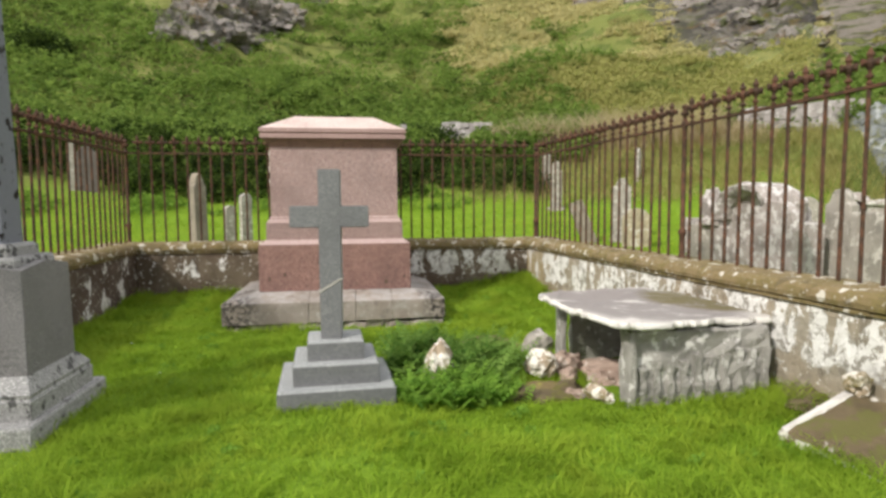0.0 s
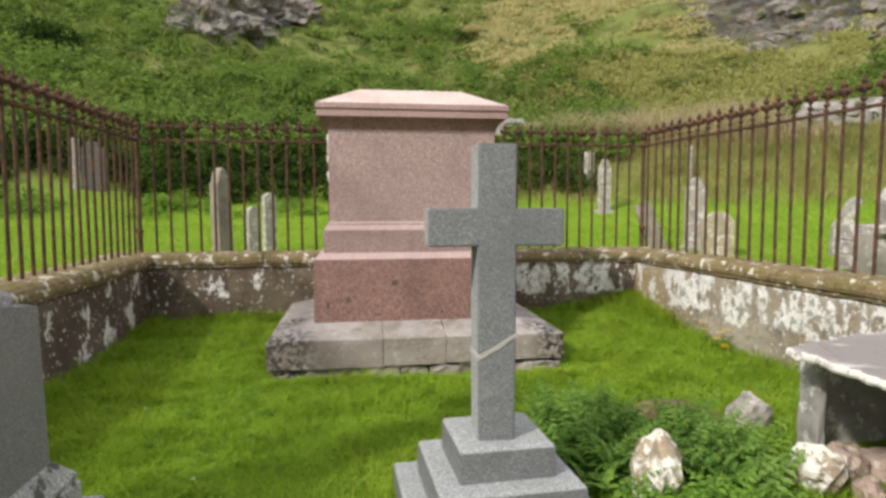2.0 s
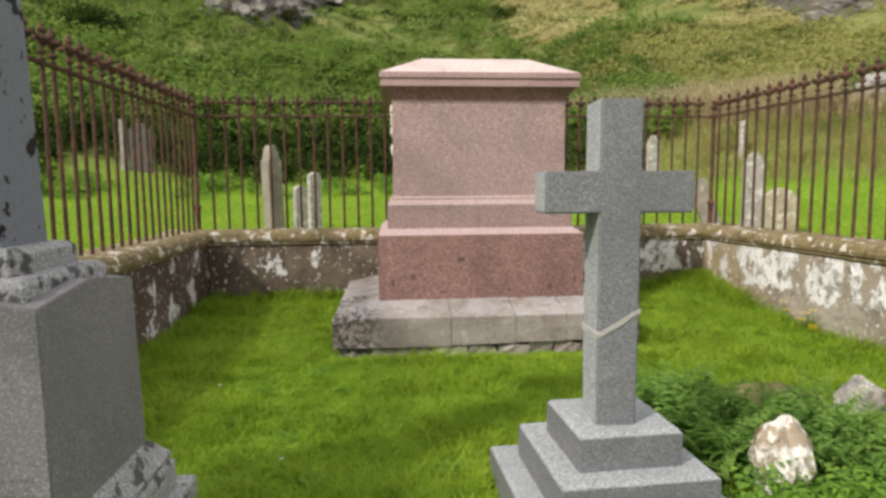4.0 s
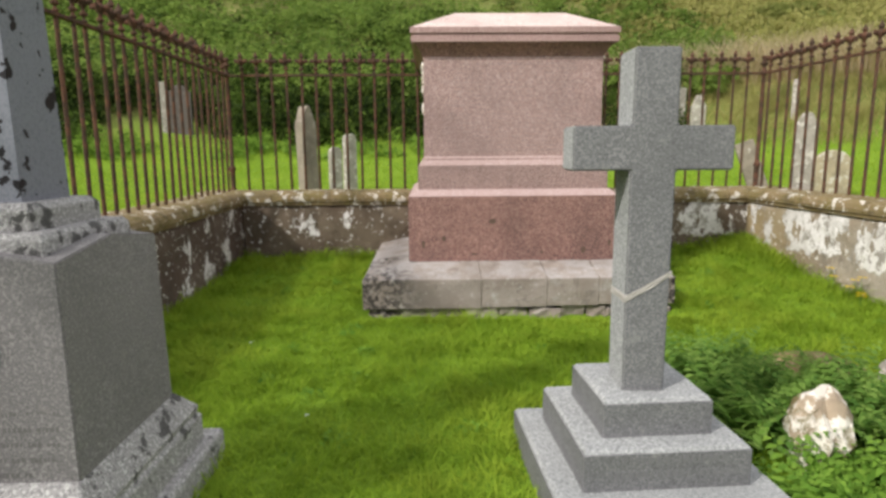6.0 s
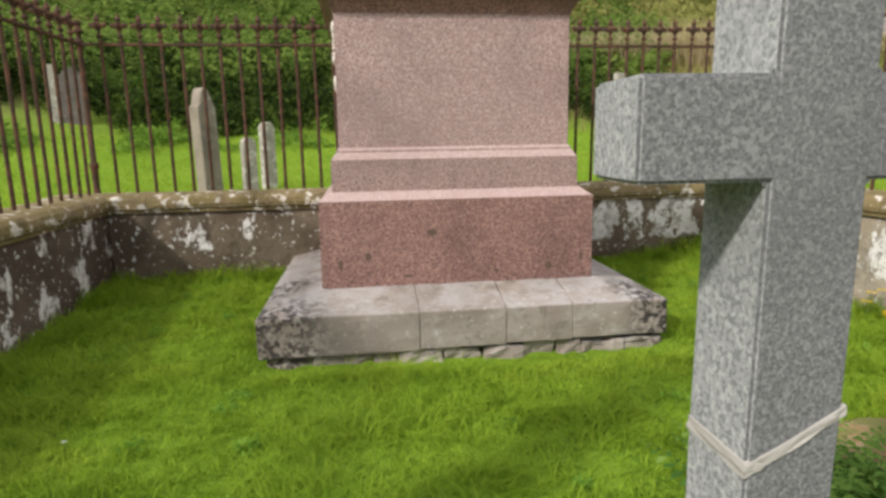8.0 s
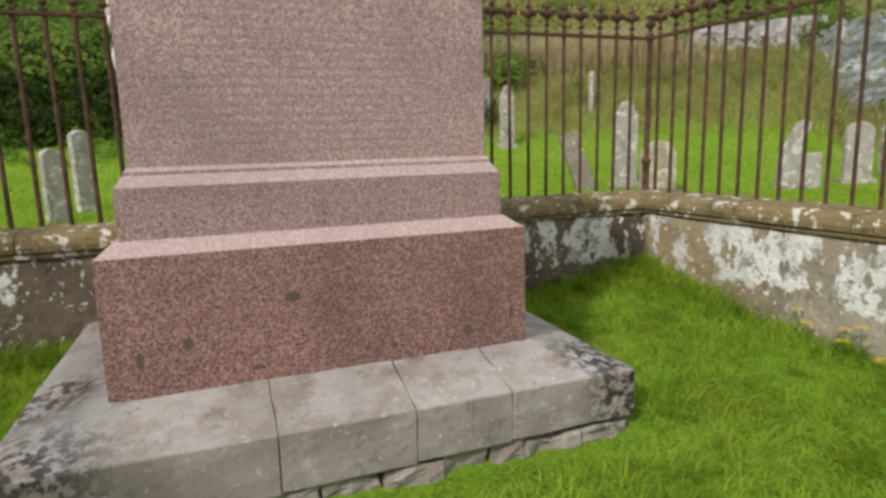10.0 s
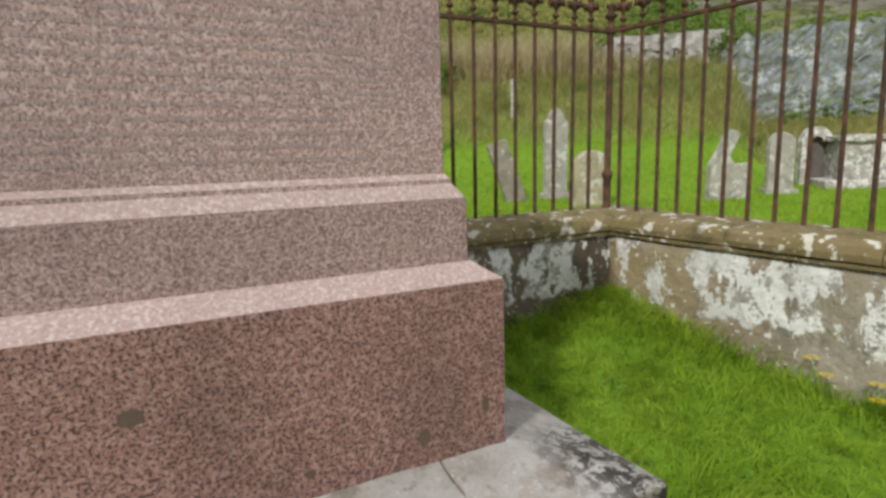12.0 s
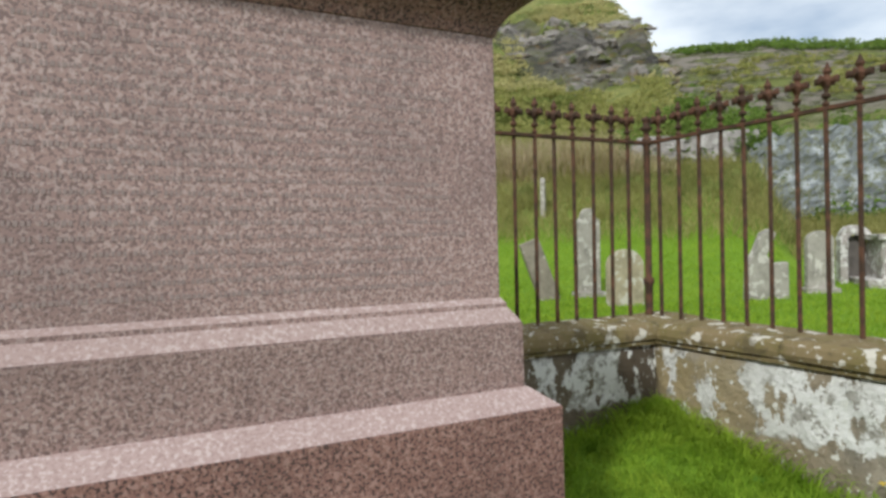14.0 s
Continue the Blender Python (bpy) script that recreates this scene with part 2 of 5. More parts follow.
def plant(name, colors, rough=0.75, spec=0.1, patches=()):
    m = Mat(name, colors[0], rough, spec).island(colors)
    for scale, at, color, amount in patches:
        m.layer(m.ramp(m.noise(scale, 5, 0.65, shift=scale * 31), at, at + 0.12), color, amount)
    m.layer(m.ramp(m.noise(0.9, 4, 0.6), 0.4, 0.7), tuple(c * 1.15 for c in colors[-1]), 0.45)
    m.layer(m.ramp(m.noise(5.0, 3, 0.55, shift=3.0), 0.56, 0.72), tuple(c * 0.8 for c in colors[0]), 0.6)
    out = m.done()
    b = m.b
    b.inputs["Subsurface Weight"].default_value = 0.0
    t = m.t
    tr = t.nodes.new("ShaderNodeBsdfTranslucent")
    t.links.new(m.col, tr.inputs["Color"])
    mix = t.nodes.new("ShaderNodeMixShader")
    mix.inputs["Fac"].default_value = 0.52
    t.links.new(b.outputs["BSDF"], mix.inputs[1])
    t.links.new(tr.outputs["BSDF"], mix.inputs[2])
    t.links.new(mix.outputs["Shader"], t.nodes["Material Output"].inputs["Surface"])
    return out


# bearing, distance and half widths (degrees, metres) of the rocky parts of the hill
CRAGS = [(-13, 44, 5.0, 5.0), (-8.5, 48, 3.5, 4.0), (-4, 56, 4.0, 4.0), (30, 53, 4.0, 5.0), (36, 47, 4.0, 6.0), (40.5, 43, 3.6, 7.0)]


def ground_material():
    m = Mat("grassy_ground", (0.14, 0.24, 0.018), 0.95, 0.1)
    m.layer(m.ramp(m.noise(0.7, 5, 0.6), 0.4, 0.65), (0.18, 0.28, 0.025), 0.7)
    m.layer(m.ramp(m.noise(7.0, 5, 0.65, shift=4.0), 0.52, 0.7), (0.06, 0.13, 0.012), 0.6)
    # the hillside far from the graves: bracken green, straw-coloured grass and bare grey rock
    far = m.t.nodes.new("ShaderNodeVectorMath")
    far.operation = "DISTANCE"
    far.inputs[1].default_value = (0, 5, 3)
    m.t.links.new(m.pos, far.inputs[0])
    d = far.outputs["Value"]
    hill = m.ramp(d, 17, 24)
    m.layer(hill, (0.14, 0.155, 0.045), 0.95)
    m.layer(m.times(hill, m.ramp(m.noise(0.09, 6, 0.65, shift=3.0), 0.47, 0.62)), (0.23, 0.21, 0.085), 0.6)
    m.layer(m.times(hill, m.ramp(m.noise(0.6, 6, 0.7, shift=9.0), 0.48, 0.62)), (0.045, 0.075, 0.015), 0.6)
    m.layer(m.times(hill, m.ramp(m.noise(0.25, 6, 0.7, shift=1.0), 0.56, 0.66)), (0.16, 0.105, 0.05), 0.5)
    steep = m.t.nodes.new("ShaderNodeSeparateXYZ")
    m.t.links.new(m.geo.outputs["Normal"], steep.inputs[0])
    inv = m.t.nodes.new("ShaderNodeMath")
    inv.operation = "SUBTRACT"
    inv.inputs[0].default_value = 1.0
    m.t.links.new(steep.outputs["Z"], inv.inputs[1])
    bare = None
    for a0, r0, wa, wr in CRAGS:
        dist = m.t.nodes.new("ShaderNodeVectorMath")
        dist.operation = "DISTANCE"
        height = 6 + 0.6 * (r0 - 30)
        dist.inputs[1].default_value = (math.sin(radians(a0)) * r0, 5 + math.cos(radians(a0)) * r0, height)
        m.t.links.new(m.pos, dist.inputs[0])
        one = m.ramp(dist.outputs["Value"], wr * 1.25, wr * 0.35)
        if bare is None:
            bare = one
        else:
            mx = m.t.nodes.new("ShaderNodeMath")
            mx.operation = "MAXIMUM"
            m.t.links.new(bare, mx.inputs[0])
            m.t.links.new(one, mx.inputs[1])
            bare = mx.outputs[0]
    spread = m.t.nodes.new("ShaderNodeMath")
    spread.operation = "MULTIPLY_ADD"
    spread.inputs[1].default_value = 0.5
    m.t.links.new(bare, spread.inputs[0])
    m.t.links.new(m.noise(0.33, 8, 0.68, shift=23.0), spread.inputs[2])
    bare = m.times(bare, m.ramp(spread.outputs[0], 0.70, 0.78))
    m.layer(bare, (0.21, 0.19, 0.17), 0.95)
    m.layer(m.times(bare, m.ramp(m.noise(0.8, 7, 0.7, shift=2.0), 0.46, 0.58)), (0.045, 0.042, 0.042), 0.85)
    m.layer(m.times(bare, m.ramp(m.noise(1.1, 8, 0.75, shift=15.0), 0.54, 0.62)), (0.30, 0.29, 0.27), 0.7)
    m.layer(m.times(bare, m.ramp(m.noise(0.45, 7, 0.75, shift=17.0), 0.52, 0.6)), (0.115, 0.125, 0.035), 0.85)
    m.layer(m.times(bare, m.ramp(m.noise(0.5, 6, 0.7, shift=6.0), 0.55, 0.63)), (0.24, 0.15, 0.06), 0.6)
    m.layer(m.ramp(d, 66, 95), (0.12, 0.135, 0.04), 0.92)
    rocky = m.times(m.ramp(d, 70, 100), m.ramp(m.noise(0.14, 9, 0.75, shift=5.0, stretch=(1, 1, 0.8)), 0.45, 0.52))
    m.layer(rocky, (0.36, 0.315, 0.275), 0.9)
    m.layer(m.times(m.ramp(d, 70, 100), m.ramp(m.noise(0.3, 8, 0.75, shift=19.0), 0.55, 0.62)), (0.05, 0.055, 0.03), 0.7)
    m.relief(m.times(rocky, m.noise(0.5, 9, 0.75, shift=6.0)), 1.0, 2.5)
    m.relief(m.times(bare, m.noise(0.9, 9, 0.75, shift=4.0)), 1.0, 1.4)
    m.relief(m.noise(1.6, 8, 0.7), 0.6, 0.25)
    m.relief(m.noise(20.0, 5, 0.7), 0.5, 0.03)
    return m.done()


def rock_material():
    m = Mat("grey_crag_rock", (0.37, 0.335, 0.31), 0.95, 0.15)
    m.layer(m.ramp(m.noise(0.9, 7, 0.7), 0.48, 0.62), (0.15, 0.14, 0.14), 0.8)
    m.layer(m.ramp(m.noise(0.7, 6, 0.7, shift=4.0), 0.54, 0.62), (0.22, 0.14, 0.06), 0.7)
    m.layer(m.ramp(m.noise(0.5, 7, 0.7, shift=8.0), 0.54, 0.60), (0.12, 0.15, 0.04), 0.85)
    m.layer(m.ramp(m.noise(3.5, 6, 0.7, shift=2.0), 0.58, 0.66), (0.045, 0.042, 0.042), 0.7)
    sep = m.t.nodes.new("ShaderNodeSeparateXYZ")
    m.t.links.new(m.geo.outputs["Normal"], sep.inputs[0])
    m.layer(m.times(m.ramp(sep.outputs["Z"], 0.72, 0.9), m.ramp(m.noise(0.8, 5, 0.7, shift=3.0), 0.36, 0.5)), (0.17, 0.19, 0.045), 0.9)
    m.layer(m.ramp(m.noise(5.0, 6, 0.7, shift=13.0), 0.6, 0.68), (0.42, 0.40, 0.37), 0.6)
    m.relief(m.noise(1.4, 9, 0.72), 1.0, 0.7)
    return m.done()


GROUND = ground_material()
ROCK = rock_material()
SLAB = slab_material()
COPING = coping_material()
RUST = rust_material()
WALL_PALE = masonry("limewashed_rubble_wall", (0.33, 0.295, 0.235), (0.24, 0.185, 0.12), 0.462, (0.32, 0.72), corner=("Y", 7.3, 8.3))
WALL_DARK = masonry("weathered_rubble_wall", (0.165, 0.132, 0.094), (0.075, 0.052, 0.037), 0.595, (0.36, 0.70), ("X", 0.6, 1.2), 0.14)
WALL_BROWN = masonry("dark_rubble_wall", (0.14, 0.108, 0.084), (0.075, 0.052, 0.04), 0.565, (0.1, 0.74))


def table_material():
    m = Mat("white_lichened_slab", (0.56, 0.535, 0.50), 0.92, 0.2)
    m.layer(m.ramp(m.noise(1.6, 6, 0.65, shift=3.0), 0.48, 0.64), (0.33, 0.305, 0.29), 0.7)
    # bare grey stone in the middle, moss towards the wall
    for place, reach, color, grain in (((2.55, 3.95, 0.6), 0.95, (0.215, 0.195, 0.188), 4.0), ((2.25, 4.4, 0.6), 0.5, (0.25, 0.225, 0.215), 5.0), ((3.25, 4.1, 0.6), 0.62, (0.13, 0.11, 0.045), 7.0)):
        dist = m.t.nodes.new("ShaderNodeVectorMath")
        dist.operation = "DISTANCE"
        dist.inputs[1].default_value = place
        m.t.links.new(m.pos, dist.inputs[0])
        m.layer(m.times(m.ramp(dist.outputs["Value"], reach, reach * 0.7), m.ramp(m.noise(grain, 7, 0.72, shift=reach * 9, stretch=(0.5, 1.6, 1)), 0.36, 0.47)), color, 0.9)
    # the broken edges are white with lichen
    edge = m.t.nodes.new("ShaderNodeSeparateXYZ")
    m.t.links.new(m.geo.outputs["Normal"], edge.inputs[0])
    m.layer(m.times(m.ramp(edge.outputs["Z"], 0.93, 0.7), m.ramp(m.noise(13.0, 6, 0.7, shift=8.5), 0.36, 0.48)), (0.64, 0.62, 0.58), 0.9)
    m.layer(m.ramp(m.noise(6.0, 7, 0.7, shift=7.0), 0.57, 0.66), (0.24, 0.22, 0.2), 0.6)
    m.layer(m.ramp(m.noise(26.0, 5, 0.7, shift=2.0), 0.60, 0.7), (0.1, 0.095, 0.085), 0.6)
    m.relief(m.noise(12.0, 8, 0.7), 0.6, 0.02)
    return m.done()


TABLE = table_material()
PANEL = lichen_stone("grey_carved_panel", (0.30, 0.288, 0.262), (0.54, 0.53, 0.50), 0.53, 8.0)
PALE_ROCK = lichen_stone("pale_quartz_rock", (0.36, 0.29, 0.21), (0.72, 0.69, 0.62), 0.45, 10.0, (0.12, 0.10, 0.03))
PINK_ROCK = lichen_stone("pinkish_rubble", (0.36, 0.27, 0.22), (0.5, 0.43, 0.37), 0.55, 8.0)
MOSSY = lichen_stone("mossy_fallen_slab", (0.125, 0.098, 0.058), (0.45, 0.42, 0.36), 0.66, 6.0, (0.11, 0.105, 0.03))
FALLEN = lichen_stone("mossy_brown_slab", (0.13, 0.10, 0.058), (0.62, 0.60, 0.54), 0.60, 5.0, (0.10, 0.10, 0.03), pale_edge=True)
MOSS_EARTH = lichen_stone("mossy_earth", (0.19, 0.155, 0.055), (0.24, 0.235, 0.05), 0.48, 5.0, (0.15, 0.11, 0.06))
EARTH = lichen_stone("dry_brown_earth", (0.29, 0.19, 0.105), (0.36, 0.27, 0.17), 0.52, 9.0, (0.13, 0.15, 0.04))
HEADSTONE = lichen_stone("grey_headstone", (0.33, 0.305, 0.265), (0.52, 0.49, 0.44), 0.53, 7.0)
HEAD_DARK = lichen_stone("dark_headstone", (0.12, 0.105, 0.095), (0.22, 0.2, 0.18), 0.6, 7.0)
HEAD_OCHRE = lichen_stone("ochre_lichened_headstone", (0.36, 0.31, 0.21), (0.5, 0.47, 0.4), 0.52, 6.0)
HEAD_BROWN = lichen_stone("brownish_headstone", (0.26, 0.225, 0.18), (0.45, 0.43, 0.38), 0.6, 7.0)
TOMB_WHITE = lichen_stone("white_lichened_tomb", (0.34, 0.305, 0.28), (0.58, 0.56, 0.535), 0.50, 8.0)
DYKE = lichen_stone("drystone", (0.31, 0.285, 0.275), (0.45, 0.43, 0.415), 0.52, 3.0)
RUIN = lichen_stone("mossy_ruin_wall", (0.20, 0.215, 0.225), (0.36, 0.38, 0.395), 0.52, 1.1, (0.14, 0.145, 0.08))
MORTAR = Mat("pale_mortar", (0.36, 0.345, 0.315), 0.95, 0.1)
MORTAR = MORTAR.relief(MORTAR.noise(60, 4), 0.5, 0.005).done()
STAIN = Mat("dark_lichen", (0.085, 0.065, 0.05), 0.95, 0.1)
STAIN = STAIN.layer(STAIN.noise(60, 4), (0.17, 0.11, 0.085), 0.6).done()
STAIN_BLACK = Mat("black_lichen", (0.03, 0.028, 0.028), 0.95, 0.1)
STAIN_BLACK = STAIN_BLACK.layer(STAIN_BLACK.noise(50, 4), (0.07, 0.068, 0.066), 0.6).done()
LETTER = Mat("inscription_grey", (0.31, 0.24, 0.225), 0.7, 0.2)
LETTER = LETTER.layer(LETTER.noise(40, 3), (0.22, 0.165, 0.158), 0.55).done()
LETTER_STEP = Mat("worn_lettering", (0.175, 0.177, 0.18), 0.7, 0.2)
LETTER_STEP = LETTER_STEP.layer(LETTER_STEP.noise(60, 3), (0.12, 0.122, 0.125), 0.7).done()
LETTER_GREY = Mat("inscription_dark", (0.11, 0.108, 0.105), 0.8, 0.2)
LETTER_GREY = LETTER_GREY.layer(LETTER_GREY.noise(40, 3), (0.17, 0.165, 0.16), 0.7).done()
GRASS = plant("lawn_grass", [(0.185, 0.315, 0.022), (0.225, 0.355, 0.026), (0.26, 0.39, 0.032), (0.31, 0.43, 0.044)], patches=((1.3, 0.48, (0.34, 0.43, 0.045), 0.55), (3.2, 0.58, (0.10, 0.20, 0.014), 0.55), (9.0, 0.57, (0.09, 0.185, 0.013), 0.7)))
LONG_GRASS = plant("tall_seeding_grass", [(0.33, 0.33, 0.10), (0.37, 0.36, 0.12), (0.42, 0.39, 0.15), (0.40, 0.36, 0.15)], patches=((0.35, 0.53, (0.12, 0.16, 0.035), 0.7), (0.2, 0.55, (0.38, 0.32, 0.16), 0.55)))
HILL_STRAW = plant("upland_straw_grass", [(0.44, 0.41, 0.18), (0.48, 0.44, 0.20), (0.51, 0.46, 0.22), (0.46, 0.42, 0.19)], patches=((0.2, 0.52, (0.17, 0.21, 0.055), 0.7), (0.7, 0.56, (0.11, 0.14, 0.035), 0.6)))
HILL_OLIVE = plant("upland_olive_grass", [(0.29, 0.31, 0.09), (0.33, 0.34, 0.105), (0.37, 0.36, 0.125), (0.33, 0.31, 0.115)], patches=((0.3, 0.53, (0.12, 0.165, 0.035), 0.7), (0.2, 0.57, (0.33, 0.285, 0.14), 0.5)))
STRAW = plant("straw_grass", [(0.48, 0.39, 0.25), (0.52, 0.43, 0.28), (0.56, 0.47, 0.31), (0.44, 0.40, 0.18)])
# Darkest green patches paint the shaded hollows between bracken clumps.
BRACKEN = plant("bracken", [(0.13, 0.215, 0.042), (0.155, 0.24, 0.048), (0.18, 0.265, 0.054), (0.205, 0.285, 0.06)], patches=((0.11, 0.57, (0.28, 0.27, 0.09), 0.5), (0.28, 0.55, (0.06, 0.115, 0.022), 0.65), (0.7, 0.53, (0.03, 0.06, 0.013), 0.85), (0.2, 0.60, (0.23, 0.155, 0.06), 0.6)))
# Near-black patch is painted shade in the gaps of the thicket.
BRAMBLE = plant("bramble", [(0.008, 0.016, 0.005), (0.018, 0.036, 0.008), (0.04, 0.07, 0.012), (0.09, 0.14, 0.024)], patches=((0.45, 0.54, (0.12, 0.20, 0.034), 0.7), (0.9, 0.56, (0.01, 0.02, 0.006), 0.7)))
NETTLE = plant("nettle", [(0.09, 0.17, 0.025), (0.13, 0.23, 0.03), (0.17, 0.29, 0.04), (0.21, 0.34, 0.05)])
FERN = plant("fern", [(0.07, 0.165, 0.03), (0.125, 0.25, 0.045), (0.185, 0.325, 0.062), (0.26, 0.39, 0.09)], patches=((3.0, 0.52, (0.19, 0.32, 0.06), 0.6),))
WEED = plant("leafy_weed", [(0.11, 0.24, 0.032), (0.16, 0.31, 0.042), (0.21, 0.37, 0.052), (0.25, 0.41, 0.06)])
YELLOW = plant("yellow_petals", [(0.75, 0.5, 0.02), (0.85, 0.6, 0.03)])
WHITE = plant("white_petals", [(0.8, 0.8, 0.78), (0.85, 0.85, 0.83)])


# ---------------------------------------------------------------- mesh helpers
def part(name, bm, material, parent=None, label="", smooth=False):
    """Link a bmesh (or mesh data) as one mesh object under a thing or a part."""
    if isinstance(bm, bpy.types.Mesh):
        me = bm
    else:
        me = bpy.data.meshes.new(name)
        bm.normal_update()
        bm.to_mesh(me)
        bm.free()
    if not me.materials:
        me.materials.append(material)
    if smooth:
        me.polygons.foreach_set("use_smooth", [True] * len(me.polygons))
    ob = new(name, me)
    if parent is not None:
        ob.parent = parent
    if label:
        ob["label"] = label
    return ob


def thing(name, x, y, z, rz=0.0, label="", category="", group="", kind=""):
    ob = new(name)
    ob.empty_display_size = 0.1
    ob.matrix_world = pose(x, y, z, 0, 0, rz)
    return tagged(ob, label, category, group, kind)


def rect_stack(rows, bm=None):
    """A closed solid through rectangular sections (cx, cy, half x, half y, z), from the bottom up."""
    bm = bm or bmesh.new()
    rings = []
    for cx, cy, hx, hy, z in rows:
        rings.append([bm.verts.new((cx + sx * hx, cy + sy * hy, z)) for sx, sy in ((-1, -1), (1, -1), (1, 1), (-1, 1))])
    for a, b in zip(rings, rings[1:]):
        for i in range(4):
            j = (i + 1) % 4
            bm.faces.new((a[i], a[j], b[j], b[i]))
    bm.faces.new(rings[0][::-1])
    bm.faces.new(rings[-1])
    return bm


def box(x0, x1, y0, y1, z0, z1, bevel=0.0):
    bm = rect_stack([((x0 + x1) / 2, (y0 + y1) / 2, (x1 - x0) / 2, (y1 - y0) / 2, z) for z in (z0, z1)])
    if bevel:
        bmesh.ops.bevel(bm, geom=bm.edges[:], offset=bevel, segments=2, affect="EDGES", profile=0.6)
    return bm


def worn(bm, cuts, amount, scale, seed=0.0):
    """Subdivide and roughen a solid."""
    if cuts:
        bmesh.ops.subdivide_edges(bm, edges=bm.edges[:], cuts=cuts, use_grid_fill=True)
    bm.normal_update()
    for v in bm.verts:
        p = v.co * scale + Vector((seed, seed * 0.7, seed * 1.3))
        v.co += v.normal * (noise.fractal(p, 0.8, 2.0, 4) * amount)
    return bm


def prism(outline, depth):
    """An upright slab with the given outline in x and z, with its front at y = 0."""
    bm = bmesh.new()
    front = [bm.verts.new((x, 0, z)) for x, z in outline]
    back = [bm.verts.new((x, depth, z)) for x, z in outline]
    bm.faces.new(front)
    bm.faces.new(back[::-1])
    n = len(outline)
    for i in range(n):
        j = (i + 1) % n
        bm.faces.new((front[j], front[i], back[i], back[j]))
    bmesh.ops.recalc_face_normals(bm, faces=bm.faces[:])
    return bm


def lathe(profile, n=10):
    bm = bmesh.new()
    rings = [[bm.verts.new((r * math.cos(2 * math.pi * i / n), r * math.sin(2 * math.pi * i / n), z)) for i in range(n)] for r, z in profile]
    for a, b in zip(rings, rings[1:]):
        for i in range(n):
            j = (i + 1) % n
            bm.faces.new((a[i], a[j], b[j], b[i]))
    bm.faces.new(rings[0][::-1])
    bm.faces.new(rings[-1])
    return bm


def boulder(rx, ry, rz, seed, rough=0.35, sub=3):
    bm = bmesh.new()
    bmesh.ops.create_icosphere(bm, subdivisions=sub, radius=1.0)
    for v in bm.verts:
        p = v.co.normalized()
        k = 1 + rough * noise.fractal(p * 1.3 + Vector((seed, seed * 2, 0)), 0.7, 2.0, 5)
        k += 0.25 * rough * round(2 * noise.noise(p * 2.1 + Vector((0, seed, seed))))
        v.co = Vector((p.x * rx, p.y * ry, p.z * rz)) * k
    return bm


def mesh_from(name, verts, faces):
    me = bpy.data.meshes.new(name)
    nf, k = faces.shape
    me.vertices.add(len(verts))
    me.vertices.foreach_set("co", np.asarray(verts, dtype=np.float32).ravel())
    me.loops.add(nf * k)
    me.loops.foreach_set("vertex_index", faces.astype(np.int32).ravel())
    me.polygons.add(nf)
    me.polygons.foreach_set("loop_start", np.arange(0, nf * k, k, dtype=np.int32))
    me.update(calc_edges=True)
    me.validate()
    return me


# ---------------------------------------------------------------- the lie of the land
X_LEFT, Y_BACK = -2.85, 8.53


def x_right(y):
    return 2.97 + (8.53 - y) * 0.078


def smooth(a, b, t):
    t = np.clip((t - a) / (b - a), 0, 1)
    return t * t * (3 - 2 * t)


def lumps(x, y, s, seed):
    """Cheap rolling noise for arrays."""
    out = 0
    for i, (ax, ay) in enumerate(((1.0, 0.35), (-0.45, 0.9), (0.7, -0.75), (0.2, 1.1))):
        k = s * (1 + 0.53 * i)
        out = out + np.sin(ax * x * k + seed * (i + 1.3)) * np.cos(ay * y * k * 1.1 + seed * 0.7 * i) / (1 + 0.4 * i)
    return out / 2.2


